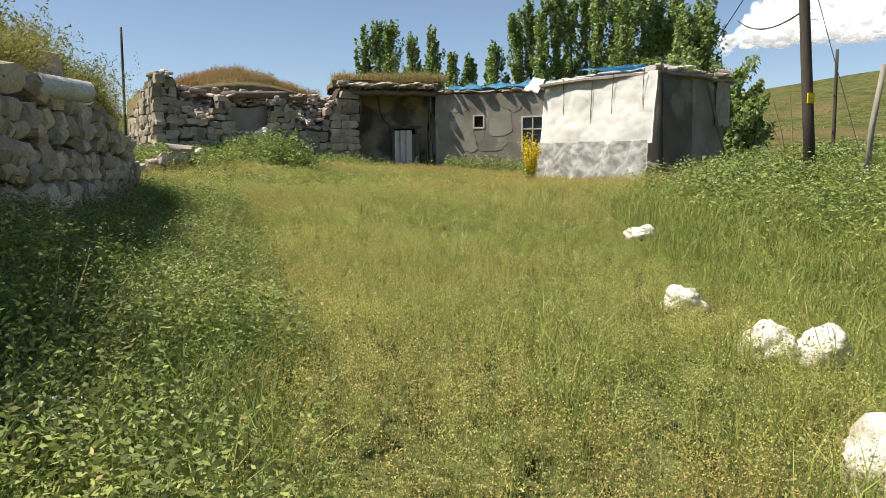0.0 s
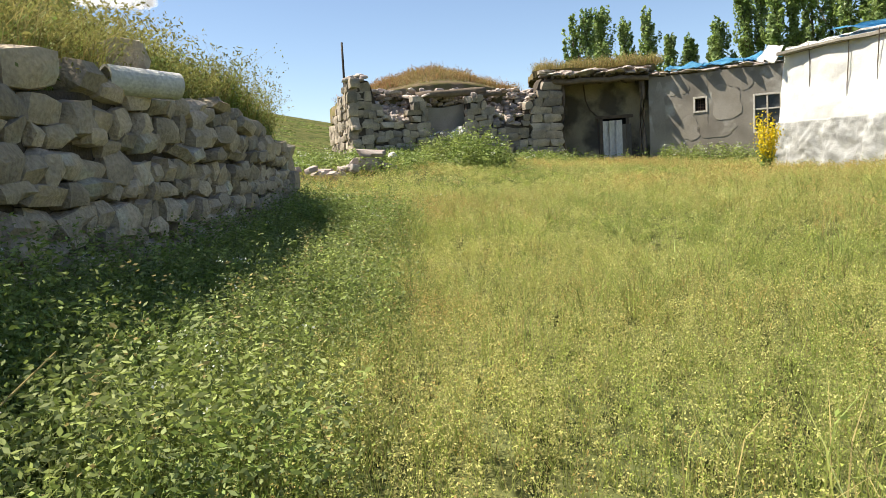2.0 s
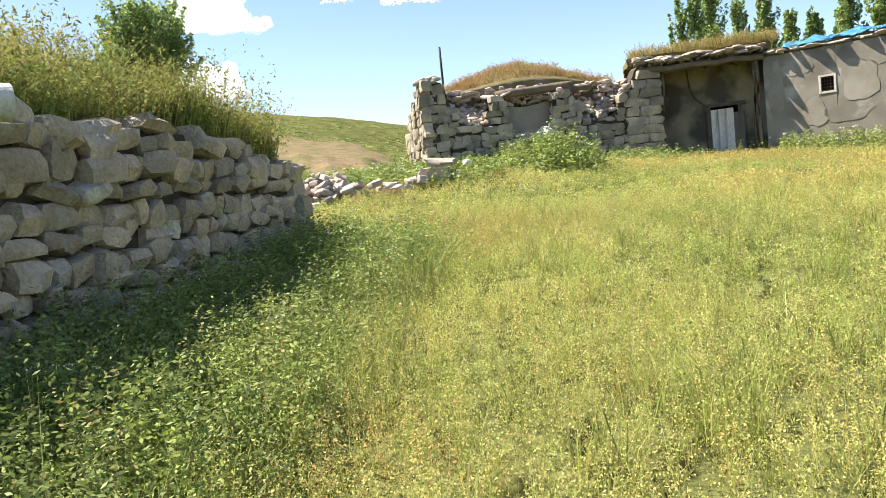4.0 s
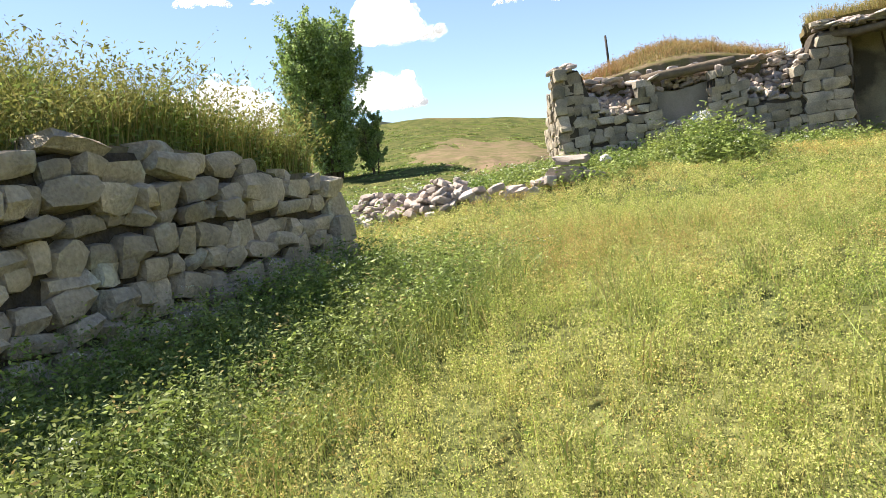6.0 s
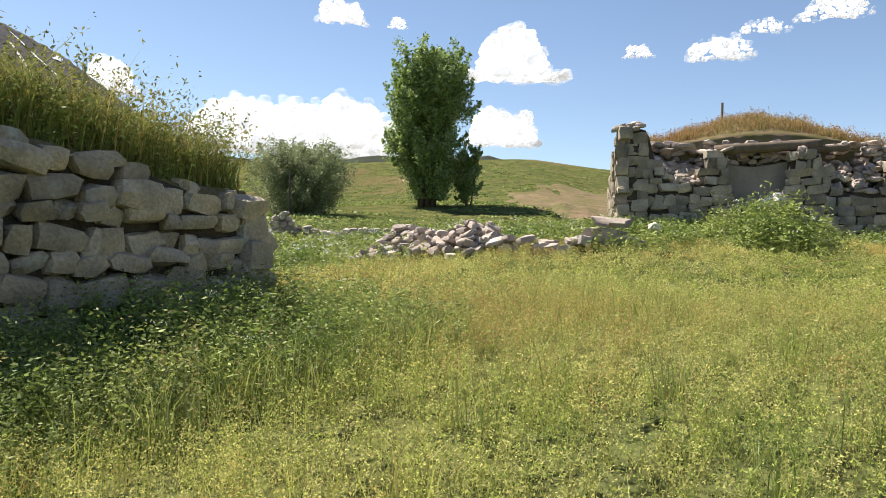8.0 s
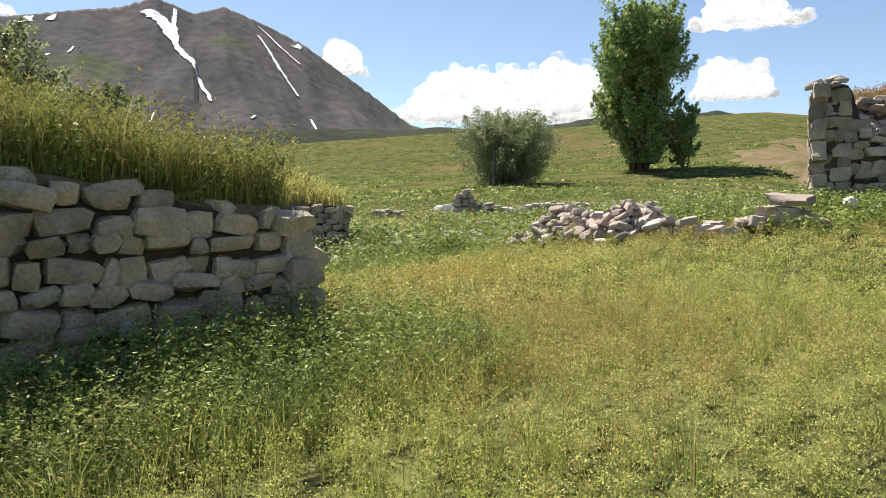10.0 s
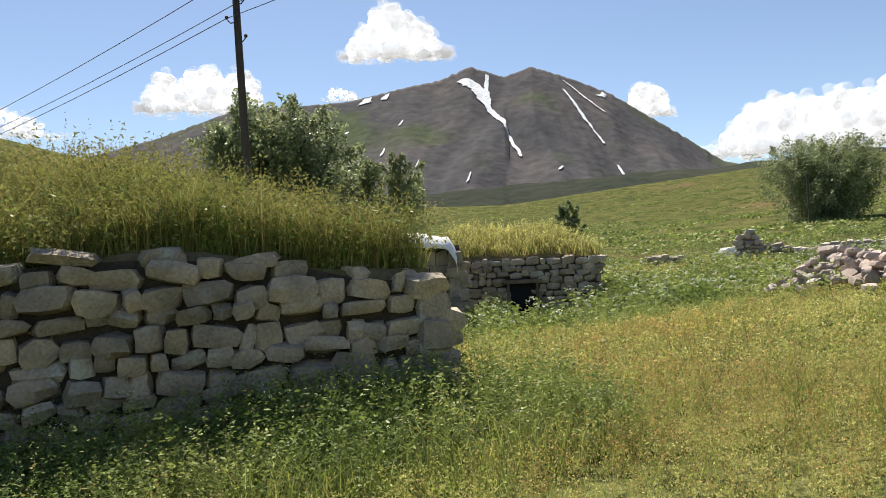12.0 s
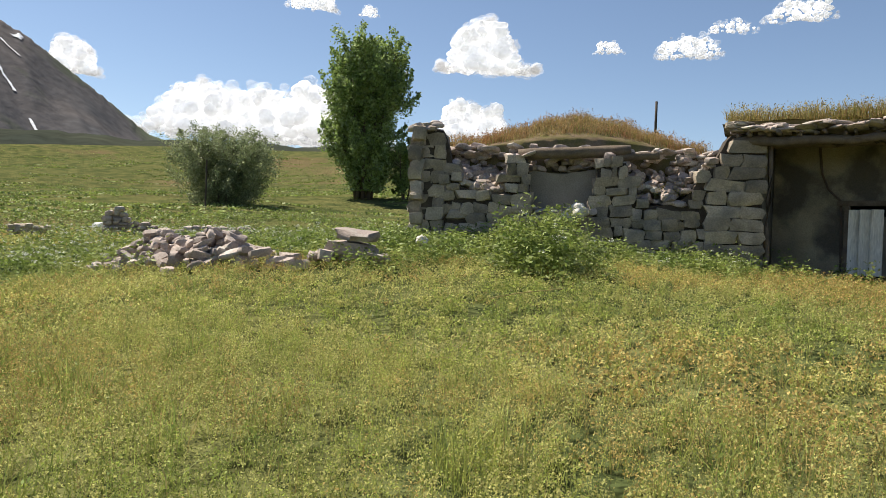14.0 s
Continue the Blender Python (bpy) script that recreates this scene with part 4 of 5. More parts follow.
# black slab set in the hut wall, doorway shade given as colour
part("doorway", box((0.68, 0.06, 1.2), (c.x - hf.x * 0.06, c.y - hf.y * 0.06, 0.76), ha), "unlit_black", hut, "black panel standing in for the doorway's shade")
part("door_head", box((1.0, 0.22, 0.1), (c.x, c.y, 1.42), ha, 0.015), "log", hut)
for s in (1.74, 2.46):
    q = HX0 + hu * s
    part("door_post", box((0.07, 0.14, 1.3), (q.x, q.y, 0.8), ha, 0.01), "log", hut)


def hut_mound_z(s, w):
    return 1.95 + 0.62 * np.clip(w / 1.6, 0, 1) ** 0.7 * np.clip((4.3 - s) / 1.4, 0, 1) * np.clip((s + 0.6) / 1.0, 0, 1)


hut_roof = sheet("earth_roof", lambda i, j: (*(HX0 + hu * (i * 4.05) - hf * (0.12 + j * 5)), float(hut_mound_z(i * 4.05, j * 5)) - max(0, j - 0.6) * 3), 16, 12, "soil", hut, lambda x, y: float(gz(x, y)) - 0.3)
# taller corner block with a white sheet over it
block = thing("stone_store", "square stone store with a white sheet weighted on its roof", "store")
KA, KB = Vector((-14.9, 10.6)), Vector((-14.75, 12.75))
block_wall = core_wall("wall", KA, KB, lambda s: 0.8, lambda s: 2.3, 2.0, "core", 0.1)
block_wall.parent = block
masonry(block_wall, ASHLAR, KA, KB, lambda s: 0.9, lambda s: 2.34, 0.22, (0.24, 0.5), 0.28)
kb2 = KB + Vector((-2.0, 0.1))
masonry(block_wall, ASHLAR, KB, kb2, lambda s: 0.9, lambda s: 2.34, 0.22, (0.24, 0.5), 0.28)
def draped_sheet():
    """A cloth thrown over the store's roof, arched in the middle and hanging over its edges."""
    bm = bmesh.new()
    g = []
    for i in range(37):
        row = []
        for j in range(27):
            u, v = i / 36, j / 26
            hang = max(0.0, u - 0.86) * 3.2 + max(0.0, 0.1 - v) * 2.6
            z = 2.56 + 0.2 * math.sin(math.pi * min(1, u * 1.05)) * (0.4 + 0.6 * v) - 0.12 * u - hang + 0.05 * noise.noise(Vector((u * 7, v * 5, 2))) + 0.03 * noise.noise(Vector((u * 19, v * 12, 5)))
            row.append(bm.verts.new((-14.5 - 2.3 * v + 0.05 * noise.noise(Vector((u * 8, v * 3, 9))), 10.35 + 2.5 * min(u, 0.93) + 0.06 * noise.noise(Vector((v * 9, u * 3, 4))), z)))
        g.append(row)
    for i in range(36):
        for j in range(26):
            bm.faces.new((g[i][j], g[i + 1][j], g[i + 1][j + 1], g[i][j + 1]))
    bmesh.ops.recalc_face_normals(bm, faces=bm.faces)
    bmesh.ops.solidify(bm, geom=bm.faces[:], thickness=0.012)
    return smooth(part("white_sheet", bm, "tarp", block))


draped_sheet()
stub = core_wall("wall_stub", (-24.3, 23.0), (-23.3, 24.6), lambda s: 1.6, profile(((0, 2.4), (0.6, 2.4), (0.8, 2.0), (1.9, 1.9))), 0.3, "rubble", 0.15)
tagged(stub, "low stub of a fallen stone wall", "stone wall", kind="structure")
masonry(stub, RUBBLE, (-24.3, 23.0), (-23.3, 24.6), lambda s: 1.4, profile(((0, 2.6), (0.6, 2.65), (0.8, 2.2), (1.9, 2.1))), 0.16, (0.2, 0.4), 0.4)
masonry(stub, RUBBLE, (-23.3, 24.6), (-21.5, 27.0), lambda s: 1.6, profile(((0, 2.0), (3, 2.25))), 0.16, (0.2, 0.5), 0.4)
for a, b, h in (((-27.4, 20.9), (-27.1, 22.1), 0.4),):
    rem = thing("wall_remnant", "small remnant of a dark dry-stone wall", "stone wall", kind="structure")
    masonry(rem, FIELD, a, b, lambda s: 1.3, lambda s: 1.9, 0.16, (0.2, 0.35), 0.35)
slab = part("white_sheet", box((0.5, 2.2, 0.3), (-28.8, 25.3, 2.0), 0.35, 0.06, 3, 0.1, 3), "tarp")
tagged(slab, "pale sheet lying over a low mound", "tarpaulin")



# ---- poles and wires ----
def utility_pole(x, y, z0, z1, r, label, hooks=0, lean=(0, 0)):
    ob = thing("utility_pole", label, "pole", "utility poles")
    smooth(part("shaft", tube([(x + lean[0] * k / 6, y + lean[1] * k / 6, z0 + (z1 - z0) * k / 6) for k in range(7)], r, 10, 0.75), "pole", ob))
    for k in range(hooks):
        side = 1 if k % 2 else -1
        z = z1 - 0.35 - 0.55 * k
        arm = part("hook", tube([(x + lean[0], y + lean[1], z), (x + lean[0], y + lean[1] + 0.16 * side, z - 0.02), (x + lean[0], y + lean[1] + 0.26 * side, z + 0.1)], 0.018, 6), "rust", ob)
        bm = bmesh.new()
        bmesh.ops.create_uvsphere(bm, u_segments=10, v_segments=8, radius=0.055)
        bmesh.ops.translate(bm, vec=(x + lean[0], y + lean[1] + 0.26 * side, z + 0.15), verts=bm.verts)
        smooth(part("insulator", bm, "rust", arm))
    return ob


def wire(a, b, sag, r, label):
    pts = [Vector(a).lerp(Vector(b), k / 16) - Vector((0, 0, sag * 4 * (k / 16) * (1 - k / 16))) for k in range(17)]
    ob = part("wire", tube(pts, r, 5), "rust")
    return tagged(ob, label, "wire", "overhead wires")


utility_pole(-20.36, 7.3, 1.0, 10.6, 0.13, "tall dark timber utility pole with small insulators", 4, (0.0, -0.25))
for k, (z, dy) in enumerate(((10.25, -0.26), (9.7, 0.26), (9.15, -0.26))):
    wire((-20.36, 7.05 + dy, z + 0.12), (8, 36 + dy, z + 0.6), 0.6, 0.011, "thin overhead wire between utility poles")
    wire((-20.36, 7.05 + dy, z + 0.12), (-60, -33 + dy, z + 1.0), 0.8, 0.013, "thin overhead wire between utility poles")
utility_pole(-38.2, 84.5, 4.0, 17.6, 0.17, "distant plain dark utility pole", 0)
pole_r = utility_pole(6.18, 14.02, 0.8, 9.4, 0.1, "dark leaning timber utility pole with a yellow plate", 3, (-0.6, 0.1))
part("plate", box((0.14, 0.03, 0.18), (6.06, 13.91, 2.5), 0.3, 0.005), "yellow", pole_r, "small yellow plate")
pole_s = utility_pole(7.76, 16.6, 1.2, 3.75, 0.042, "thin dark iron post", 0)
post = part("fence_post", tube([(6.48, 12.77, 1.0), (6.52, 12.74, 1.9), (6.64, 12.69, 2.9)], 0.05, 8, 0.8, 0.3), "dark_plank")
tagged(smooth(post), "grey leaning wooden fence post in weeds", "post")
wire((5.9, 14.08, 4.0), (7.4, 21.5, 5.3), 0.25, 0.018, "sagging black cable from the pole")
wire((5.85, 14.1, 5.8), (6.6, 21.6, 4.4), 0.05, 0.012, "sagging black cable from the pole")
wire((5.95, 14.08, 5.0), (6.6, 13.2, 1.5), 0.02, 0.008, "stay wire of the pole")
thin = part("iron_post", tube([(-60.6, 45.6, 1.0), (-60.5, 45.5, 8.4)], 0.075, 6), "pole")
tagged(thin, "thin dark post among willow leaves", "post")


# ---- trees ----
def tree(kind, x, y, height, radius, trunks, n_leaf, leaf, material, label, base=0.12, slim=0.6, top_pow=0.9, category="poplar tree", lobe=150, tall=1.15, fan=0.0):
    """Stems that fork into limbs, each ending in a spray of leaves that points up and out, with dark gaps between the sprays."""
    z0 = float(gz(x, y)) - 0.1
    ob = thing(kind, label, category, "trees")
    soup = Soup()
    for k in range(trunks):
        a = 2 * math.pi * k / trunks + 0.6
        off = radius * (0.36 if trunks > 1 else 0)
        spread = 1.1 + 0.8 * fan
        bx, by = x + math.cos(a) * off * 0.4, y + math.sin(a) * off * 0.4
        tx, ty = x + math.cos(a) * off * spread, y + math.sin(a) * off * spread
        hh = height * (1 - 0.14 * (k % 3) / 2) * rng.uniform(0.94, 1.0)
        bend = np.linspace(0, 1, 8)
        line = [(bx + (tx - bx) * q + 0.12 * math.sin(5 * q + k), by + (ty - by) * q, z0 + hh * 0.96 * q) for q in bend]
        smooth(part("trunk", tube(line, 0.014 * height, 8, 0.12, 0.2), "bark", ob))
        r_k = radius * (0.66 if trunks > 1 else 1)
        clumps = max(26, int(n_leaf / trunks / lobe))
        q = base + (1 - base) * rng.random(clumps) ** 0.8
        env = np.clip(np.sin(np.pi * np.clip(q * 0.86 + 0.1, 0, 1)) ** top_pow, 0.12, 1) * r_k * (1 - fan + 1.4 * fan * q)
        an = rng.uniform(0, 2 * np.pi, clumps)
        env = env * (0.8 + 0.4 * np.sin(3 * an + 9 * q + k))
        rad = rng.random(clumps) ** 0.38
        ox, oy = np.cos(an), np.sin(an)
        cx = np.interp(q, bend, [p[0] for p in line]) + ox * env * rad
        cy = np.interp(q, bend, [p[1] for p in line]) + oy * env * rad
        cz = z0 + hh * q
        for j in range(0, clumps, max(1, clumps // 9)):
            q0 = max(0.05, q[j] - 0.16)
            st = (np.interp(q0, bend, [p[0] for p in line]), np.interp(q0, bend, [p[1] for p in line]), z0 + hh * q0)
            smooth(part("limb", tube([st, ((st[0] + cx[j]) / 2, (st[1] + cy[j]) / 2, (st[2] + cz[j]) / 2 - 0.02 * hh), (cx[j], cy[j], cz[j])], 0.006 * height, 6, 0.3), "bark", ob))
        per = max(6, n_leaf // trunks // clumps)
        cr = np.repeat(r_k * rng.uniform(0.07, 0.2, clumps), per)[:, None]
        along = rng.uniform(-1.3, 1.0, (clumps * per, 1))
        axis = np.stack([0.75 * ox, 0.75 * oy, 0 * ox + tall], 1)
        body = np.clip(rng.normal(size=(clumps * per, 3)), -1.6, 1.6) * (0.62 - 0.34 * along)
        pts = np.repeat(np.stack([cx, cy, cz], 1), per, 0) + cr * (body + 1.25 * along * np.repeat(axis, per, 0))
        pts[:, 2] = np.maximum(pts[:, 2], z0 + height * base * 0.6)
        lf = leaves(pts, leaf, slim)
        # about three sprays in ten get the lighter leaf colour, as if lit
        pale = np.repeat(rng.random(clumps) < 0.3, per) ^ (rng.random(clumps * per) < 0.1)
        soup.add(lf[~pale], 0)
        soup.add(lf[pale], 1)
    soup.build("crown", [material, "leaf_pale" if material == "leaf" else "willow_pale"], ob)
    return ob


tree("poplar_tree", -73.8, 74.3, 20.8, 6.2, 9, 80000, 0.4, "leaf", "dense green poplar clump with bare lower trunks", 0.09, top_pow=0.45, fan=0.4, lobe=110, tall=1.3)
tree("poplar_tree", -70.0, 78.0, 8.2, 2.8, 3, 10000, 0.33, "leaf", "young green poplar beside a taller clump", 0.15, top_pow=0.6)
tree("willow_tree", -68.1, 51.2, 7.4, 6.3, 9, 52000, 0.27, "willow", "round grey-green willow bush", 0.02, 0.4, 0.4, "willow tree", fan=0.12)
tree("willow_tree", -28.5, 6.6, 7.8, 3.9, 7, 80000, 0.2, "willow", "spreading grey-green willow behind the earth roof", 0.1, 0.45, 0.5, "willow tree")
tree("willow_tree", -27.6, 11.0, 5.4, 2.2, 4, 22000, 0.15, "willow", "lower spreading grey-green willow", 0.05, 0.45, 0.6, "willow tree")
tree("willow_tree", -72.1, 27.6, 4.2, 1.7, 2, 4000, 0.3, "willow", "small distant dark willow bush", 0.02, 0.5, 0.5, "willow tree")
for az, top, dist, r in ((7.0, 11.6, 62, 1.7), (5.6, 11.0, 66, 1.4), (3.9, 10.4, 64, 1.1), (2.4, 10.6, 62, 1.0), (0.9, 9.2, 66, 1.0), (-0.3, 8.6, 68, 0.9), (-2.2, 9.6, 60, 1.2), (-4.4, 12.4, 54, 1.7), (-6.4, 13.4, 50, 1.6), (-8.4, 13.8, 52, 1.9), (-10.4, 14.2, 50, 1.9), (-12.4, 13.8, 48, 2.0), (-14.6, 13.0, 50, 2.2), (-16.6, 12.0, 46, 2.1)):
    x, y = -dist * math.sin(radians(az)), 0.34 + dist * math.cos(radians(az))
    h = 1.2 + dist * math.tan(radians(top)) - float(gz(x, y))
    tree("poplar_tree", x, y, h, r, 2 if r > 1.5 else 1, int(6000 + 3600 * r), 0.23, "leaf", "tall slender green poplar behind the houses", 0.05, top_pow=0.7, lobe=70, tall=2.6)
for az, top, dist, r in ((-18.3, 8.2, 34, 2.2), (-15.0, 9.0, 38, 2.6), (-19.6, 5.6, 30, 1.2)):
    x, y = -dist * math.sin(radians(az)), 0.34 + dist * math.cos(radians(az))
    h = 1.2 + dist * math.tan(radians(top)) - float(gz(x, y))
    tree("willow_tree", x, y, h, r, 3, 15000, 0.19, "leaf", "broad leafy tree behind the shed", 0.02, top_pow=0.5, category="tree")

# ---- mountain, snow, clouds ----
RIDGE_AZ = (58, 63, 66.5, 69.5, 74.2, 77, 79.9, 82, 84.6, 87, 89.1, 94, 98, 102.2, 108, 112, 118, 124)
RIDGE_EL = (4.0, 5.8, 6.8, 9.1, 12.4, 13.7, 14.8, 14.2, 15.1, 14.2, 13.9, 12.9, 12.6, 12.4, 10.2, 9.0, 6.5, 4.0)
MR = 2300.0


def mountain_place(az, v):
    """v = 0 at the foot, 1 at the crest, up to 1.3 behind it."""
    el = float(np.interp(az, RIDGE_AZ, RIDGE_EL))
    k = min(v, 1.0)
    r = MR * (0.62 + 0.38 * v)
    top = MR * math.tan(radians(el))
    z = top * (0.12 + 0.88 * k ** 1.15) if v <= 1 else top * (1 - (v - 1) * 1.6)
    skew = az + 5 * v * (1 if az > 82 else -1)
    gully = noise.noise(Vector((skew * 0.22, v * 1.6, 0))) * 34 + noise.noise(Vector((skew * 0.45, v * 3.5, 3))) * 16 + noise.noise(Vector((skew * 1.3, v * 2.6, 6))) * 5
    z += gully * math.sin(math.pi * min(v, 1.0)) + 5 * noise.noise(Vector((az * 3.1, 9, 0))) * min(1.0, max(0.0, v - 0.86) * 8)
    return Vector((-r * math.sin(radians(az)), 11 + r * math.cos(radians(az)), z))


def mountain_sheet():
    azs, vs = np.linspace(54, 128, 420), np.concatenate([np.linspace(0, 1, 60), (1.1, 1.3)])
    v = [mountain_place(a, k) for a in azs for k in vs]
    n = len(vs)
    me = bpy.data.meshes.new("mountain")
    me.from_pydata(v, [], [(i * n + j, (i + 1) * n + j, (i + 1) * n + j + 1, i * n + j + 1) for i in range(len(azs) - 1) for j in range(n - 1)])
    me.materials.append(M["scree"])
    return tagged(smooth(new("mountain", me)), "bare grey-brown mountain with snow gullies beyond green hills", "mountain", kind="structure")


mountain_sheet()


def dark_ridge():
    """A long ridge between the green slopes and the mountain's foot, cloud shade painted on."""
    azs = np.linspace(38, 112, 220)
    crest = np.interp(azs, (38, 44, 50, 55, 60, 64, 68, 72, 78, 86, 96, 112), (6.2, 7.2, 7.15, 6.85, 6.65, 6.55, 6.5, 6.5, 6.3, 6.0, 5.5, 5.0))
    v = []
    for a, e in zip(azs, crest):
        for r, k in ((700, 0.35), (900, 0.72), (1100, 0.93), (1250, 1.0), (1330, 0.9), (1400, 0.7)):
            z = r * math.tan(radians(e)) * k + (14 * noise.noise(Vector((a * 0.35, r * 0.004, 2))) + 5 * noise.noise(Vector((a * 1.3, r * 0.01, 5)))) * (0.4 if k == 1.0 else 1.0)
            v.append((-r * math.sin(radians(a)), 11 + r * math.cos(radians(a)), z))
    me = bpy.data.meshes.new("heath_ridge")
    me.from_pydata(v, [], [(i * 6 + j, (i + 1) * 6 + j, (i + 1) * 6 + j + 1, i * 6 + j + 1) for i in range(len(azs) - 1) for j in range(5)])
    me.materials.append(M["dark_ridge"])
    return tagged(smooth(new("heath_ridge", me)), "long ridge at the mountain's foot, cloud shadow put into its colour", "ridge", kind="structure")


dark_ridge()


def snow_strip(line, label):
    """Snow lying in a gully: points of (azimuth, height share, half width in degrees)."""
    bm = bmesh.new()
    rows = []
    steps = 14 * (len(line) - 1)
    for k in range(steps + 1):
        f = k / 14
        i = min(int(f), len(line) - 2)
        az, v, w = (line[i][j] + (line[i + 1][j] - line[i][j]) * (f - i) for j in range(3))
        az += 0.12 * noise.noise(Vector((k * 0.4, w, 1)))
        w *= 1 + 0.6 * noise.noise(Vector((k * 0.7, az, 4)))
        rows.append([bm.verts.new(mountain_place(az + q * w, v) * 0.9985 + Vector((0, 0, 2))) for q in (1, 0.33, -0.33, -1)])
    for a, b in zip(rows, rows[1:]):
        for q in range(3):
            bm.faces.new((a[q], a[q + 1], b[q + 1], b[q]))
    return tagged(part("snow_patch", bm, "snow"), label, "snow", "snow gullies", "structure")


snow_strip(((85.4, 0.93, 0.3), (84.3, 0.87, 0.55), (83.3, 0.74, 0.26), (82.4, 0.64, 0.18), (81.0, 0.44, 0.12)), "long white snow gully below the summit")
snow_strip(((83.3, 0.97, 0.12), (83.4, 0.85, 0.2), (83.2, 0.76, 0.12)), "short white snow gully below the summit")
snow_strip(((77.6, 0.86, 0.1), (76.0, 0.7, 0.14), (74.8, 0.6, 0.1)), "thin white snow streak on the mountain flank")
snow_strip(((77.6, 0.95, 0.08), (75.9, 0.86, 0.12), (74.6, 0.8, 0.08)), "thin white snow streak on the mountain flank")
snow_strip(((73.9, 0.5, 0.08), (73.0, 0.4, 0.12)), "thin white snow streak on the mountain flank")
for az, v, w in ((92.5, 0.985, 0.5), (91.0, 0.98, 0.3), (74.6, 0.97, 0.3), (89.9, 0.72, 0.1), (91.4, 0.55, 0.12), (88.8, 0.42, 0.06), (84.9, 0.3, 0.1), (77.9, 0.35, 0.1)):
    snow_strip(((az, v, w * 0.5), (az + 0.25, v - 0.04, w)), "small remnant patch of snow")


def cloud(az, el, wide, tall, puffs, label="white fair-weather cumulus cloud", far=3300.0):
    """A flat-based body of merged billows with thin ragged wisps round its rim."""
    d = Vector((-math.sin(radians(az)), math.cos(radians(az)), 0))
    side = Vector((d.y, -d.x, 0))
    W, H = far * radians(wide), far * radians(tall)
    e = Vector((0, 11, 0)) + d * far + Vector((0, 0, far * math.tan(radians(el - tall * 0.45))))
    ob = thing("cloud", label, "cloud", "clouds", "structure")
    humps = [(rng.uniform(-0.4, 0.4), rng.uniform(0.4, 1.0)) for _ in range(4)] + [(0.0, 0.8)]

    def crest(u):
        return max(h * math.sqrt(max(0.0, 1 - ((u - c) / 0.24) ** 2)) for c, h in humps + [(0.0, 0.0)]) * max(0.0, 1 - (2 * u) ** 6) + 0.08

    def billow(bm, u, h, r, sub):
        c = side * (u * W) + Vector((0, 0, h * H)) + d * rng.uniform(-0.15, 0.15) * W
        for v in bmesh.ops.create_icosphere(bm, subdivisions=sub, radius=r)["verts"]:
            q = v.co * (3.0 / H)
            v.co += v.co.normalized() * r * (0.5 * noise.noise(q + c / H) + 0.35 * noise.noise(q * 3.1 + c * 2 / H) + 0.2 * noise.noise(q * 8 + c * 3 / H))
            v.co.z *= 0.85
            v.co += c
            if v.co.z < 0:
                v.co.z *= 0.55

    body, rim = bmesh.new(), bmesh.new()
    for k in range(puffs):
        u = -0.46 + 0.92 * (k + rng.random()) / puffs
        top = crest(u)
        for h in ((0.25, 0.6, 0.9) if k % 2 else (0.1, 0.45, 0.78)):
            billow(body, u, h * top, H * rng.uniform(0.11, 0.18) * (0.35 + 0.9 * top), 3)
    for k in range(puffs * 4):
        u = rng.uniform(-0.56, 0.56)
        billow(rim, u, crest(u) * rng.uniform(0.85, 1.14) if rng.random() < 0.65 else rng.uniform(-0.1, 0.06), H * rng.uniform(0.05, 0.15), 2)
    for name, bm, mat in (("cloud_body", body, "cloud"), ("cloud_wisp", rim, "wisp")):
        bmesh.ops.translate(bm, vec=e, verts=bm.verts)
        smooth(part(name, bm, mat, ob))
    return ob


for az, el, wide, tall, puffs in ((90.2, 17.6, 7.5, 3.6, 34), (104.5, 13.6, 8.5, 3.2, 34), (94.5, 13.4, 2.6, 1.0, 12), (71.6, 11.6, 3.4, 2.4, 22), (58.5, 8.7, 17, 3.6, 70), (43.0, 9.2, 5.0, 2.6, 26), (42.0, 14.4, 7.0, 3.4, 36), (55.4, 17.4, 3.4, 1.7, 16), (51.2, 16.8, 1.5, 0.9, 8), (27.4, 14.6, 4.4, 1.6, 18), (33.0, 14.7, 2.0, 1.0, 10), (24.5, 15.8, 3.2, 0.9, 12), (20.2, 16.6, 4.4, 1.4, 18), (-25.0, 10.4, 12, 3.6, 46), (116.5, 10.8, 5.5, 1.6, 18), (49.0, 12.8, 2.0, 0.8, 8), (92.0, 22.0, 6, 1.6, 16)):
    cloud(az, el, wide, tall, puffs)


# ---- meadow and weeds ----
def side_of_wall(x, y):
    """How far in front of the dry-stone wall's face, and how far along it."""
    dx, dy = x - WA.x, y - WA.y
    return dx * WF.x + dy * WF.y, dx * WU.x + dy * WU.y


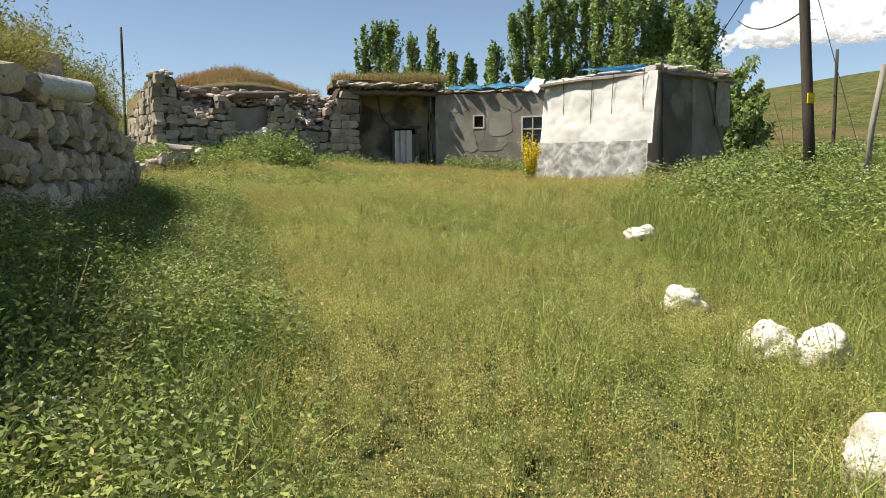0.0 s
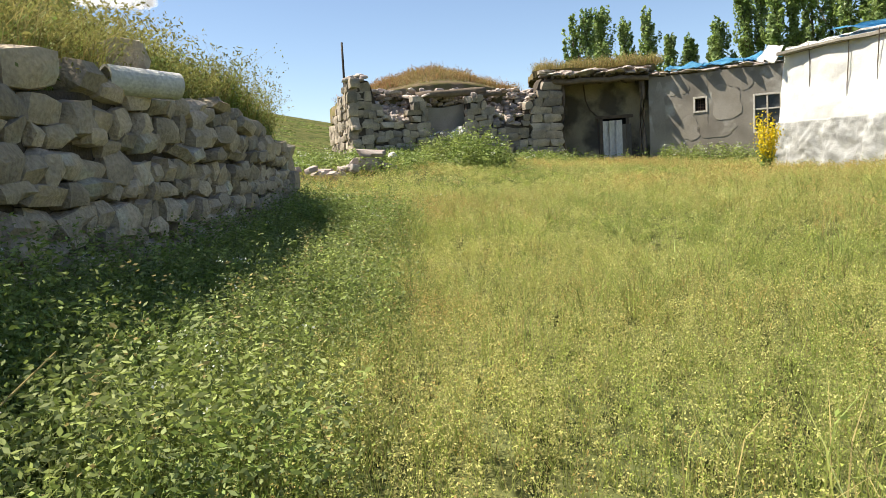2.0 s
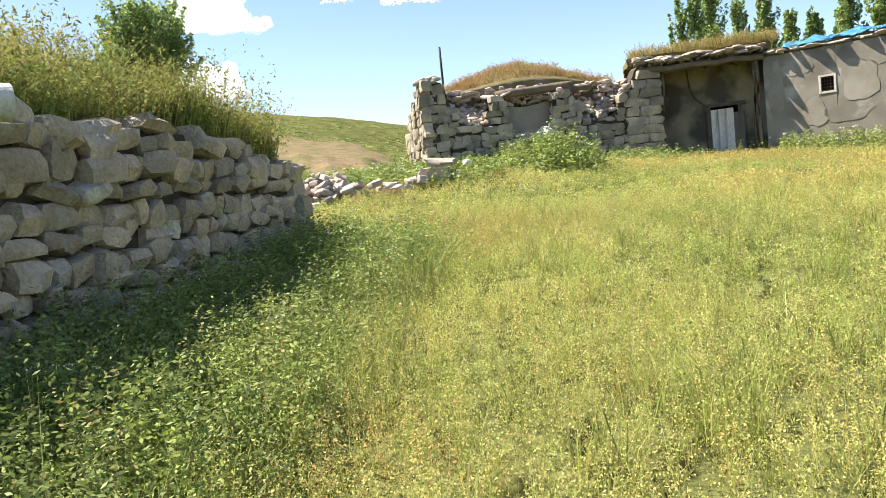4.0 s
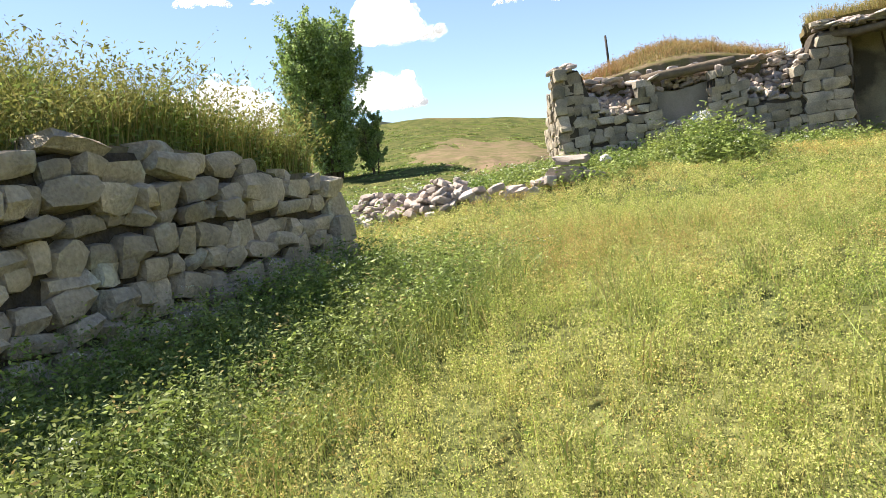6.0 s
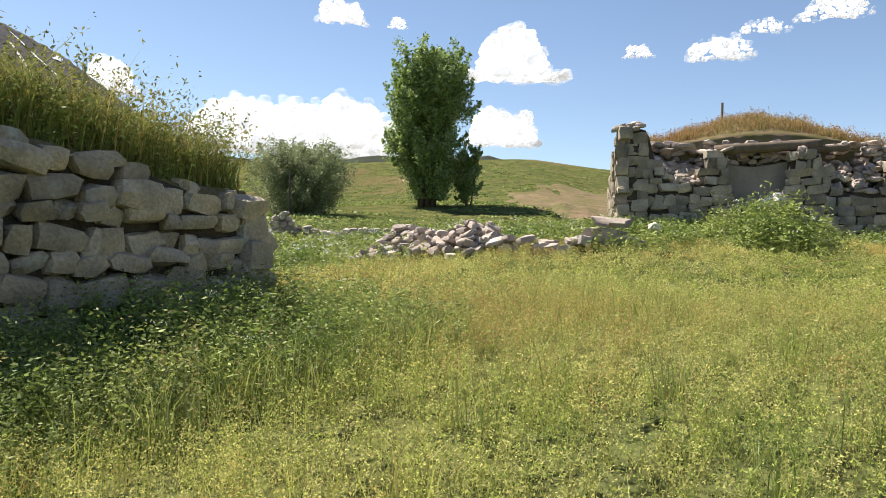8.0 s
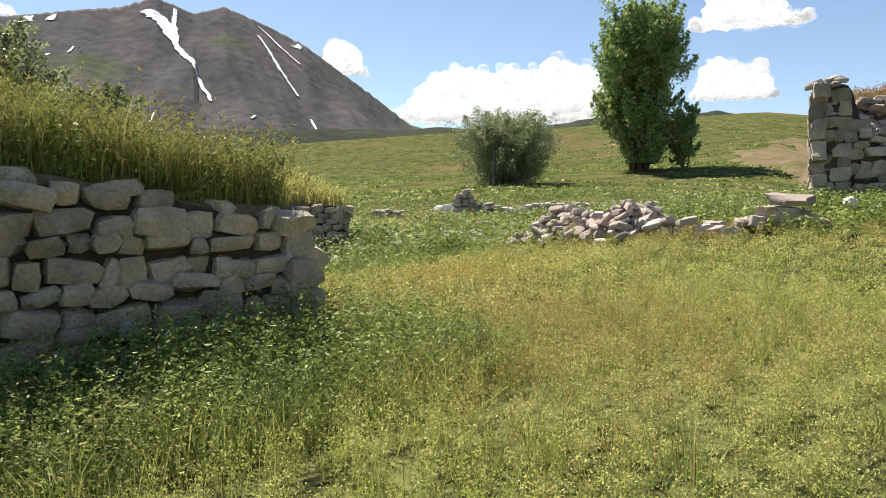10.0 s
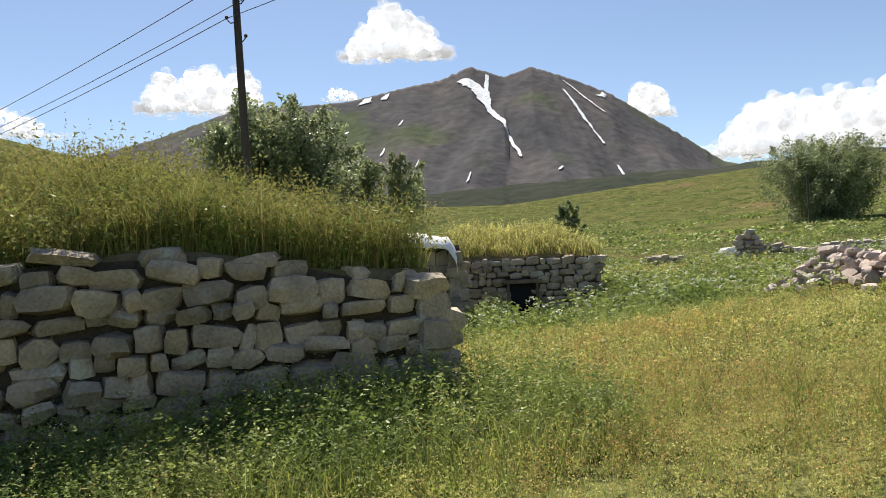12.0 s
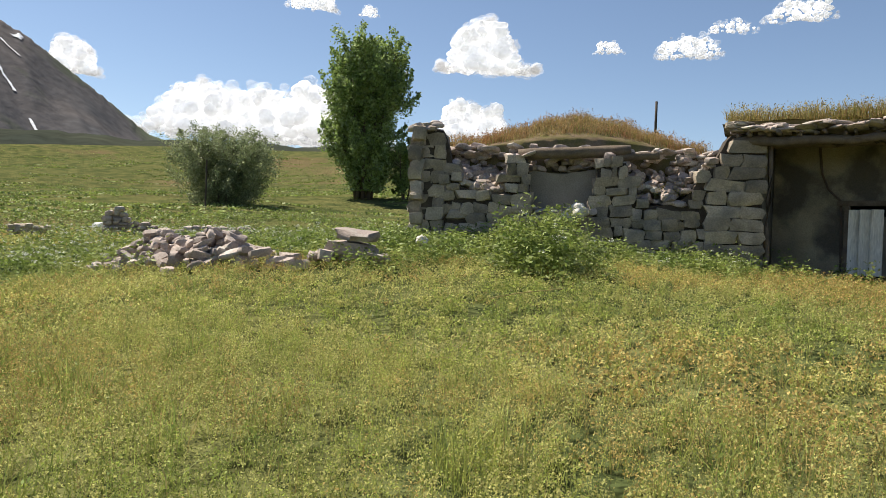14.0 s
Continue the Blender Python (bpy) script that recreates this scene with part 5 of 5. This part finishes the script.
def free(x, y):
    """Where the meadow may grow: not inside walls, roofs or the porch."""
    w, s = side_of_wall(x, y)
    ok = ~((w < 0.02) & (w > -8) & (s > -2) & (s < WL + 0.05))
    rx, ry = x - P.x, y - P.y
    f, t = rx * RF.x + ry * RF.y, rx * RU.x + ry * RU.y
    ok &= ~((f < 0.03) & (f > -6) & (t > -0.1) & (t < RL + 3.5))
    mx, my = x - MA.x, y - MA.y
    f, t = mx * MF.x + my * MF.y, mx * MU.x + my * MU.y
    ok &= ~((f < 0.03) & (f > -6) & (t > 0) & (t < mlen))
    ex, ey = x - TC.x, y - TC.y
    d1, d2 = (TR - TC).normalized(), (TL - TC).normalized()
    a, b = ex * d1.x + ey * d1.y, ex * d2.x + ey * d2.y
    ok &= ~((a > -0.1) & (a < 2.9) & (b > -0.1) & (b < 3.8))
    ok &= ~((x < -16.9) & (x > -22) & (y > 12.3) & (y < 16.4)) & ~((x < -14.7) & (x > -17) & (y > 10.5) & (y < 12.8))
    return ok


def spots(x0, x1, y0, y1, density):
    n = int((x1 - x0) * (y1 - y0) * density)
    x, y = rng.uniform(x0, x1, n), rng.uniform(y0, y1, n)
    k = free(x, y)
    return x[k], y[k]


def lush(x, y):
    """1 where leafy weeds take over from the yellow meadow."""
    w, s = side_of_wall(x, y)
    by_wall = np.clip(1.75 - 0.3 * np.clip((s - 4) / 3, 0, 1) - w, 0, 1) * (s > -3) * np.clip((WL + 0.9 - s) / 0.8, 0, 1) * (w > -0.5)
    rx, ry = x - P.x, y - P.y
    f, t = rx * RF.x + ry * RF.y, rx * RU.x + ry * RU.y
    by_ruin = np.clip(2.8 - f, 0, 1) * (f > -0.5) * (t > -3) * np.clip((6.6 - t) / 0.8, 0, 1)
    right = np.clip((x - 2.0) / 1.6, 0, 1) * np.clip((13.5 - y) / 2.5, 0, 1) * 0.8
    bank = np.clip((bumpat(x, y, 9.0, 13.0, 4.6) - 0.33) * 3, 0, 1)
    down = np.clip((-x - 11) / 3, 0, 1) * np.clip((19 - y) / 2, 0, 1)
    return np.clip(np.maximum.reduce([by_wall, by_ruin, right, bank, down]), 0, 1)


def flecks(c, size):
    """Small three-cornered flower heads at the places c."""
    n = len(c)
    d, e = unit(n), unit(n)
    k = (size * rng.uniform(0.6, 1.3, n))[:, None]
    return np.stack([c + d * k * 0.6, c + e * k * 0.6, c - (d + e) * k * 0.5], 1)


def canopy(x, y):
    return 0.62 + 0.5 * patch(x, y, 0.55) + 0.3 * patch(x, y, 3.1, 1.5)


def meadow_plants(soup, x0, x1, y0, y1, density, heads, head, radius, tall, stalk):
    """Bushy little plants, each a loose dome of seed heads over a few stalks; heads: how many a plant bears."""
    x, y = spots(x0, x1, y0, y1, density)
    lu = lush(x, y)
    keep = rng.random(len(x)) < 1 - 0.8 * lu
    x, y, lu = x[keep], y[keep], lu[keep]
    n = len(x)
    h = tall * canopy(x, y) * rng.uniform(0.5, 1.1, n)
    z = gz(x, y) - 0.02
    r = radius * rng.uniform(0.6, 1.5, n)
    base = np.repeat(np.stack([x, y, z], 1), 4, 0) + rng.normal(size=(n * 4, 3)) * np.array([radius * 0.4, radius * 0.4, 0])
    tri, _ = blades(base, np.repeat(h, 4) * rng.uniform(0.6, 1.05, n * 4), stalk * rng.uniform(0.7, 1.4, n * 4), 0.7)
    dry = rng.random(n * 4) < 0.14
    soup.add(tri[~dry], 0)
    soup.add(tri[dry], 1)
    a, u = rng.uniform(0, 2 * np.pi, (n, heads)), np.sqrt(rng.random((n, heads)))
    f = 1 - 0.85 * rng.random((n, heads)) ** 1.7
    c = np.stack([x[:, None] + np.cos(a) * u * r[:, None], y[:, None] + np.sin(a) * u * r[:, None], z[:, None] + h[:, None] * f * (1.06 - 0.42 * u * u)], -1)
    ripe = patch(x, y, 0.55) * 0.5 + 0.3 * patch(x, y, 1.9, 3.0) + 0.2 * patch(x, y, 5.3, 1.0) + rng.normal(0, 0.11, n) - 0.35 * lu + 0.07 * np.clip((y - 8.5) / 3, -0.4, 1)
    kind = np.select([ripe + 0.16 * patch(x, y, 0.33, 2.0) > 0.72, ripe > 0.40, ripe > 0.26], [3, 2, 4], 5)
    kind = np.repeat(kind, heads)
    kind = np.where(rng.random(n * heads) < 0.22, rng.choice([0, 2, 4, 4], n * heads), kind)
    tri = flecks(c.reshape(-1, 3), head)
    for k in (0, 2, 3, 4, 5):
        soup.add(tri[kind == k], k)


meadow = Soup()
for zone in (
    (-4.6, 3.2, -0.4, 10.5, 160, 66, 0.0108, 0.05, 0.31, 0.0045),
    (-5.4, 6.2, 10.5, 17.5, 95, 56, 0.0145, 0.064, 0.31, 0.006),
    (3.2, 6.5, 1.0, 10.5, 70, 36, 0.019, 0.07, 0.33, 0.008),
    (-17, 8.5, 17.5, 29.5, 36, 36, 0.027, 0.10, 0.24, 0.011),
    (-17, -5.4, 12.3, 17.5, 50, 32, 0.028, 0.095, 0.27, 0.011),
    (-34, -17, 8, 30, 8, 26, 0.075, 0.2, 0.4, 0.03),
    (6.2, 16, 1.0, 24, 16, 26, 0.045, 0.13, 0.36, 0.02),
):
    meadow_plants(meadow, *zone)
tagged(meadow.build("meadow_grass", ["blade", "straw", "pod", "ochre", "lime", "weed"]), "yellow-green flowering meadow grass, knee high", "grass", kind="stuff")


def weeds(name, x, y, z, height, leaf, label, materials=("weed", "weed_pale", "white_flower"), per=16, pale=0.2, flower=0.04, stalk=0.006):
    """Leafy upright weeds at the places given."""
    soup = Soup()
    n = len(x)
    h = height * rng.uniform(0.5, 1.15, n)
    base = np.stack([x, y, z - 0.03], 1)
    tri, tip = blades(base, h, np.full(n, stalk), 0.4)
    soup.add(tri, 0)
    q = rng.uniform(0.12, 1.0, (n, per, 1))
    c = base[:, None] * (1 - q) + tip[:, None] * q + rng.normal(size=(n, per, 3)) * (leaf * np.array([1.0, 1.0, 0.5]) * (1.25 - 0.6 * q))
    c = c.reshape(-1, 3)
    lf = leaves(c, leaf, 0.38, 0.4)
    light = np.repeat(rng.random(n) < pale, per)
    soup.add(lf[~light], 0)
    soup.add(lf[light], 1)
    k = rng.random(n) < flower
    if k.any():
        f = np.repeat(tip[k], 9, 0) + rng.normal(size=(k.sum() * 9, 3)) * np.array([0.03, 0.03, 0.012])
        soup.add(leaves(f, leaf * 0.3, 0.9), 2)
    return tagged(soup.build(name, list(materials)), label, "weeds", kind="stuff")


def pick(x0, x1, y0, y1, density, weight):
    x, y = spots(x0, x1, y0, y1, density)
    k = rng.random(len(x)) < weight(x, y)
    return x[k], y[k]


def wall_weight(x, y):
    w, s = side_of_wall(x, y)
    return np.clip((1.7 - 0.3 * np.clip((s - 4) / 3, 0, 1) + 0.3 * np.sin(2.1 * s) - w) / 0.8, 0, 1) * (s < WL + 0.9) * (w > 0)


x, y = pick(-6.2, 0.6, 0.6, 13.8, 430, wall_weight)
w, s = side_of_wall(x, y)
weeds("wall_weeds", x, y, gz(x, y), 0.56 - 0.22 * np.clip(w / 0.9, 0, 1) + 0.12 * np.clip((w - 0.9) / 0.3, 0, 1) + 0.12 * patch(x, y, 2.3, 1.0), 0.038, "rank dark green weeds along the foot of the stone wall", per=32, pale=0.3, flower=0.02)
x, y = pick(-6.2, 0.6, 0.6, 13.8, 26, lambda x, y: np.clip((2.0 - side_of_wall(x, y)[0]) / 0.6, 0, 1) * (side_of_wall(x, y)[0] > 0.85) * (side_of_wall(x, y)[1] < WL + 1.0))
weeds("seeding_weeds", x, y, gz(x, y), 0.66, 0.03, "tall pale seeding weeds by the wall", ("weed_pale", "straw", "white_flower"), per=30, pale=0.4, flower=0.05)
x, y = pick(-6.2, 1.0, -0.4, 13.8, 330, lambda x, y: np.clip((1.85 - 0.35 * np.clip((side_of_wall(x, y)[1] - 4) / 3, 0, 1) + 0.25 * np.sin(2.7 * side_of_wall(x, y)[1]) - side_of_wall(x, y)[0]) / 0.7, 0, 1) * (side_of_wall(x, y)[0] > 0.75) * (side_of_wall(x, y)[1] < WL + 0.9))
weeds("border_weeds", x, y, gz(x, y), 0.3 + 0.22 * patch(x, y, 3.3, 2.0), 0.033, "fresh green leafy weeds bordering the meadow", ("weed", "weed_pale", "white_flower"), per=36, pale=0.35, flower=0.01)
x, y = pick(-6.6, -3.2, 9.6, 13.2, 210, lambda x, y: (side_of_wall(x, y)[0] > 0.03) * bumpat(side_of_wall(x, y)[1], side_of_wall(x, y)[0], WL - 1.1, 0.35, 0.75))
weeds("wall_bush", x, y, gz(x, y), 0.62, 0.044, "dark bushy weeds crowding the end of the wall", per=30, pale=0.12, flower=0.03)


def ruin_weight(x, y):
    rx, ry = x - P.x, y - P.y
    f, t = rx * RF.x + ry * RF.y, rx * RU.x + ry * RU.y
    return np.clip((2.3 - f) / 0.6, 0, 1) * (f > 0) * (t > -2.5) * np.clip((7.0 - t) / 1.0, 0.12, 1) * (t < 9)


x, y = pick(-13, 0, 19, 31, 130, ruin_weight)
rx, ry = x - P.x, y - P.y
hump = bumpat(rx * RU.x + ry * RU.y, rx * RF.x + ry * RF.y, 3.0, 0.9, 0.62)
weeds("ruin_weeds", x, y, gz(x, y), (0.3 + 0.25 * patch(x, y, 1.7, 2.0) + 0.75 * hump) * (0.45 + 0.85 * patch(x, y, 5.5, 1.0)), 0.095, "tall green nettles and thistles below the ruin", per=18, pale=0.25, flower=0.06, stalk=0.012)
x, y = pick(-1.6, 3.4, 26.5, 30, 90, lambda x, y: (((x - MA.x) * MF.x + (y - MA.y) * MF.y) < 1.1) * (x > -0.8 - 3 * (rng.random(len(x)) < 0.12)))
weeds("house_weeds", x, y, gz(x, y), 0.62, 0.09, "green weeds along the mud house wall", per=14, pale=0.3, flower=0.12, stalk=0.012)
x, y = pick(3.4, 16, 5, 20, 75, lambda x, y: np.clip((bumpat(x, y, 9.0, 13.0, 4.6) - 0.36) * 4, 0, 1))
weeds("bank_weeds", x, y, gz(x, y), 0.6, 0.075, "thick green weeds on the bank beside the pole", per=16, pale=0.3, flower=0.03, stalk=0.01)
x, y = pick(-30, -10.5, 9, 30, 22, lambda x, y: np.clip((-x - 10.5) / 2, 0, 1) * np.where(y > 19.6, 0.25 + 0.75 * (y > 21.3), 1.0) * (0.35 + 0.65 * patch(x, y, 0.6, 5)) * ~((y > 13.7) & (y < 15.4) & (x < -14)))
weeds("slope_weeds", x, y, gz(x, y), 0.55, 0.12, "green weeds with white umbels on the lower slope", per=14, pale=0.3, flower=0.25, stalk=0.016)
x, y = pick(-52, -15, 21, 52, 4.2, lambda x, y: np.clip(patch(x, y, 0.35, 3) * 1.5 - 0.2, 0.05, 1) * (np.hypot(x + 20, y - 27) > 0))
weeds("far_weeds", x, y, gz(x, y), 0.5, 0.2, "coarse green weeds on the slope below the hill", per=13, pale=0.35, flower=0.05, stalk=0.02)
x, y = pick(-12, -6.8, 20.6, 24.5, 55, lambda x, y: 0.8 + 0 * x)
weeds("heap_weeds", x, y, gz(x, y), 0.45, 0.10, "bright green weeds behind the stone heap", per=14, pale=0.15, flower=0.03, stalk=0.012)


n = 170
x, y = -5.4 + rng.normal(0, 0.5, n), 23.0 + rng.normal(0, 0.45, n)
weeds("nettle_bush", x, y, gz(x, y), 1.25 * np.exp(-((x + 5.4) ** 2 + (y - 23.0) ** 2) / 1.1), 0.11, "tall dark leafy bush of nettles before the ruin", per=26, pale=0.15, flower=0.03, stalk=0.012)
for s0, s1 in ((1.0, 2.0), (4.9, 5.9)):
    n = 26
    q, d = rng.uniform(s0, s1, n), rng.uniform(0.1, 0.6, n)
    weeds("bay_weeds", P.x + RU.x * q - RF.x * d, P.y + RU.y * q - RF.y * d, np.full(n, 3.05), 0.34, 0.05, "dry weeds rooted in the broken bay of the ruin", ("weed_pale", "straw", "white_flower"), per=12, pale=0.5, flower=0.0)


def tall_grass(name, place, n, height, label, mats=("oat", "blade", "straw"), width=0.008, share=(0.55, 0.25, 0.2), heads=0.35):
    """Tall seeding grass rooted where place(u, v) says."""
    soup = Soup()
    base = place(rng.random(n), rng.random(n))
    h = height * rng.uniform(0.4, 1.15, n) * (0.35 + 0.6 * patch(base[:, 0], base[:, 1], 1.3, 2.0) + 0.6 * patch(base[:, 0], base[:, 1], 6.5, 1.0))
    q, t, tip = bent_blades(base, h, width * rng.uniform(0.7, 1.4, n), 0.8)
    which = rng.choice(3, n, p=share)
    for k in range(3):
        soup.add(q[which == k], k)
        soup.add(t[which == k], k)
    k = rng.random(n) < heads
    c = np.repeat(tip[k], 4, 0) + rng.normal(size=(k.sum() * 4, 3)) * np.array([0.012, 0.012, 0.035])
    soup.add(leaves(c, 4.4 * width, 0.4), 0)
    return tagged(soup.build(name, list(mats)), label, "grass", kind="stuff")


def on_mound(u, v):
    s, w = u * (WL + 1.0) - 1.1, 0.24 + (v ** 1.6) * 7.2
    return np.stack([WA.x + WU.x * s - WF.x * w, WA.y + WU.y * s - WF.y * w, mound_z(s, w) - 0.03], 1)


tall_grass("roof_grass", on_mound, 60000, 0.6, "tall seeding grass on the earth roof, green turning straw", ("oat", "weed", "straw"), 0.0085, (0.42, 0.36, 0.22), 0.75)
u, v = rng.random(8200), rng.random(8200)
pts = on_mound(u, v)
weeds("roof_weeds", pts[:, 0], pts[:, 1], pts[:, 2], 0.56 * (0.4 + 0.9 * patch(pts[:, 0], pts[:, 1], 2.2, 4.0)), 0.05, "leafy green weeds among the roof grass", per=16, pale=0.4, flower=0.0)


def in_tufts(u, v):
    n = len(u)
    k = 620
    cx, cy = rng.uniform(-12, 7, k), rng.uniform(0.5, 27, k)
    which = rng.integers(0, k, n)
    r, a = 0.17 * np.sqrt(u), 2 * np.pi * v
    x, y = cx[which] + r * np.cos(a), cy[which] + r * np.sin(a)
    z = gz(x, y) - 0.03 - 3.0 * ~free(x, y) - 0.14 * np.clip((y - 16) / 4, 0, 1)
    return np.stack([x, y, z], 1)


tall_grass("meadow_tufts", in_tufts, 30000, 0.4, "darker green grass tufts in the meadow", ("weed", "blade", "straw"), 0.007, (0.45, 0.4, 0.15), 0.05)


def on_bank(u, v):
    x, y = 2.3 + 5.2 * u, 2.0 + 12.0 * v
    return np.stack([x, y, gz(x, y) - 0.03], 1)


tall_grass("bank_grass", on_bank, 26000, 0.46, "tall fresh green grass beside the white rocks", ("weed", "blade", "oat"), 0.008, (0.4, 0.4, 0.2), 0.12)


def by_wall(u, v):
    s, w = -2.5 + u * (WL + 3.4), 0.15 + 1.6 * v
    x, y = WA.x + WU.x * s + WF.x * w, WA.y + WU.y * s + WF.y * w
    return np.stack([x, y, gz(x, y) - 0.03], 1)


tall_grass("wall_grass", by_wall, 9000, 0.44, "fresh green grass along the foot of the wall", ("weed", "blade", "weed_pale"), 0.007, (0.4, 0.42, 0.18), 0.15)


def on_ruin(u, v):
    s, w = 0.6 + u * 6.0, 1.2 + v * 3.6
    p = np.stack([P.x + RU.x * s - RF.x * w, P.y + RU.y * s - RF.y * w, ruin_mound_z(s, w) - 0.02], 1)
    return p


tall_grass("ruin_roof_grass", on_ruin, 18000, 0.26, "russet dry grass on the ruin's sunken roof", ("russet", "oat", "straw"), 0.01, (0.6, 0.25, 0.15), 0.3)


def on_porch(u, v):
    a, b = Q - RU * 0.9, MA + MU * 0.6
    f = Vector(((b - a).y, -(b - a).x)).normalized()
    return np.stack([a.x + (b.x - a.x) * u - f.x * (0.3 + 2 * v), a.y + (b.y - a.y) * u - f.y * (0.3 + 2 * v), 4.72 + 0 * u], 1)


tall_grass("porch_roof_grass", on_porch, 8000, 0.3, "straw-coloured grass on the porch roof", ("straw", "oat", "russet"), 0.01, (0.35, 0.45, 0.2), 0.3)


def on_hut(u, v):
    s, w = u * 4.05, 0.2 + v * 2.6
    return np.stack([HX0.x + hu.x * s - hf.x * w, HX0.y + hu.y * s - hf.y * w, hut_mound_z(s, w) - 0.03], 1)


tall_grass("hut_roof_grass", on_hut, 7000, 0.42, "yellow-green grass on the hut's earth roof", ("pod", "oat", "straw"), 0.018, (0.5, 0.4, 0.1), 0.2)


for x0, y0, wide, tall in ((-16.7, 16.9, 0.55, 1.15), (-19.5, 20.2, 0.6, 0.9), (-15.3, 13.4, 0.5, 0.75), (-13.2, 17.3, 0.6, 0.6)):
    n = 90
    x, y = x0 + rng.normal(0, wide, n), y0 + rng.normal(0, wide, n)
    weeds("slope_bush", x, y, gz(x, y), tall * np.exp(-((x - x0) ** 2 + (y - y0) ** 2) / (2.4 * wide * wide)), 0.12, "leafy green bush with pale umbels near the hut", per=26, pale=0.25, flower=0.25, stalk=0.012)


def hill_shrubs():
    """Low dark tufts and shrubs strewn over the far slopes."""
    n = 15000
    az, r = np.radians(rng.uniform(-32, 125, n)), 33 + 280 * rng.random(n) ** 0.9
    x, y = -r * np.sin(az), 10 + r * np.cos(az)
    k = patch(x, y, 0.05, 4) > 0.42
    x, y = x[k], y[k]
    size = rng.uniform(0.08, 0.36, len(x)) * (1 + 2 * (rng.random(len(x)) < 0.03))
    c = np.repeat(np.stack([x, y, gz(x, y) + size * 0.4], 1), 14, 0) + rng.normal(size=(len(x) * 14, 3)) * np.repeat(size, 14)[:, None] * np.array([1, 1, 0.45])
    soup = Soup()
    soup.add(leaves(c, 0.26, 0.6), 0)
    return tagged(soup.build("hill_shrubs", ["weed"]), "low dark green shrubs strewn over the hillsides", "shrubs", kind="stuff")


hill_shrubs()


def hill_scarps():
    """Short dark grassy scarps that run along the contours of the slopes."""
    n, m = 700, 46
    az0, r0 = np.radians(rng.uniform(20, 118, n)), 55 + 250 * rng.random(n)
    run = rng.uniform(3, 16, n) / r0
    u = np.linspace(-0.5, 0.5, m)[None]
    az = az0[:, None] + run[:, None] * u
    r = r0[:, None] + 1.5 * np.sin(9 * u + az0[:, None] * 40) + rng.normal(0, 0.25, (n, m))
    x, y = (-r * np.sin(az)).ravel(), (10 + r * np.cos(az)).ravel()
    soup = Soup()
    soup.add(leaves(np.stack([x, y, gz(x, y) + 0.12], 1), np.repeat(0.3 + 0.0016 * r0, m), 0.7, 0.6), 0)
    return tagged(soup.build("hill_scarps", ["weed"]), "dark grassy scarps along the contours of the hill", "shrubs", kind="stuff")


hill_scarps()


def mullein():
    ob = thing("yellow_bush", "tall bush covered in bright yellow blossom", "flowering bush")
    x0, y0 = 1.75, 20.8
    z0 = float(gz(x0, y0))
    soup = Soup()
    for k in range(9):
        a = k * 2.4
        top = (x0 + 0.2 * math.cos(a), y0 + 0.2 * math.sin(a), z0 + 1.25 * (0.75 + 0.25 * ((k * 7) % 5) / 4))
        part("stem", tube([(x0 + 0.03 * math.cos(a), y0 + 0.03 * math.sin(a), z0 - 0.05), top], 0.012, 5, 0.5), "weed", ob)
        q = rng.random((260, 1))
        c = np.array((x0, y0, z0)) * (1 - q) + np.array(top) * q + rng.normal(size=(260, 3)) * 0.06
        hi = q[:, 0] > 0.32
        soup.add(leaves(c[hi], 0.045, 0.9), 1)
        soup.add(leaves(c[~hi], 0.09, 0.4), 0)
    soup.build("blossom", ["weed", "yellow"], ob)


mullein()


def dry_stalk(x, y, dx, dy, h, r, label="bare dry stalk leaning in the grass"):
    z = float(gz(x, y))
    ob = part("dry_stalk", tube([(x, y, z), (x + dx * 0.5, y + dy * 0.5, z + h * 0.6), (x + dx, y + dy, z + h)], r, 5, 0.4), "straw")
    return tagged(ob, label, "stalk", "dry stalks")


for x, y, dx, dy, h, r in ((2.35, 9.8, -0.9, 1.1, 0.75, 0.007), (3.2, 9.2, 0.2, 0.3, 0.7, 0.01), (-1.75, 3.4, -0.25, 0.9, 0.55, 0.008), (-1.7, 3.45, -0.1, 0.95, 0.5, 0.007), (-1.8, 3.5, -0.35, 0.8, 0.6, 0.006), (-2.3, 2.9, -0.5, 0.1, 0.5, 0.009), (-4.4, 20.3, 1.2, 0.3, 0.25, 0.012), (5.9, 14.3, -0.3, 0.1, 1.5, 0.02), (6.0, 14.4, -0.5, 0.2, 1.3, 0.016), (5.95, 14.2, -0.15, 0.0, 1.7, 0.014), (6.1, 14.3, 0.1, 0.1, 1.4, 0.012)):
    dry_stalk(x, y, dx, dy, h, r)
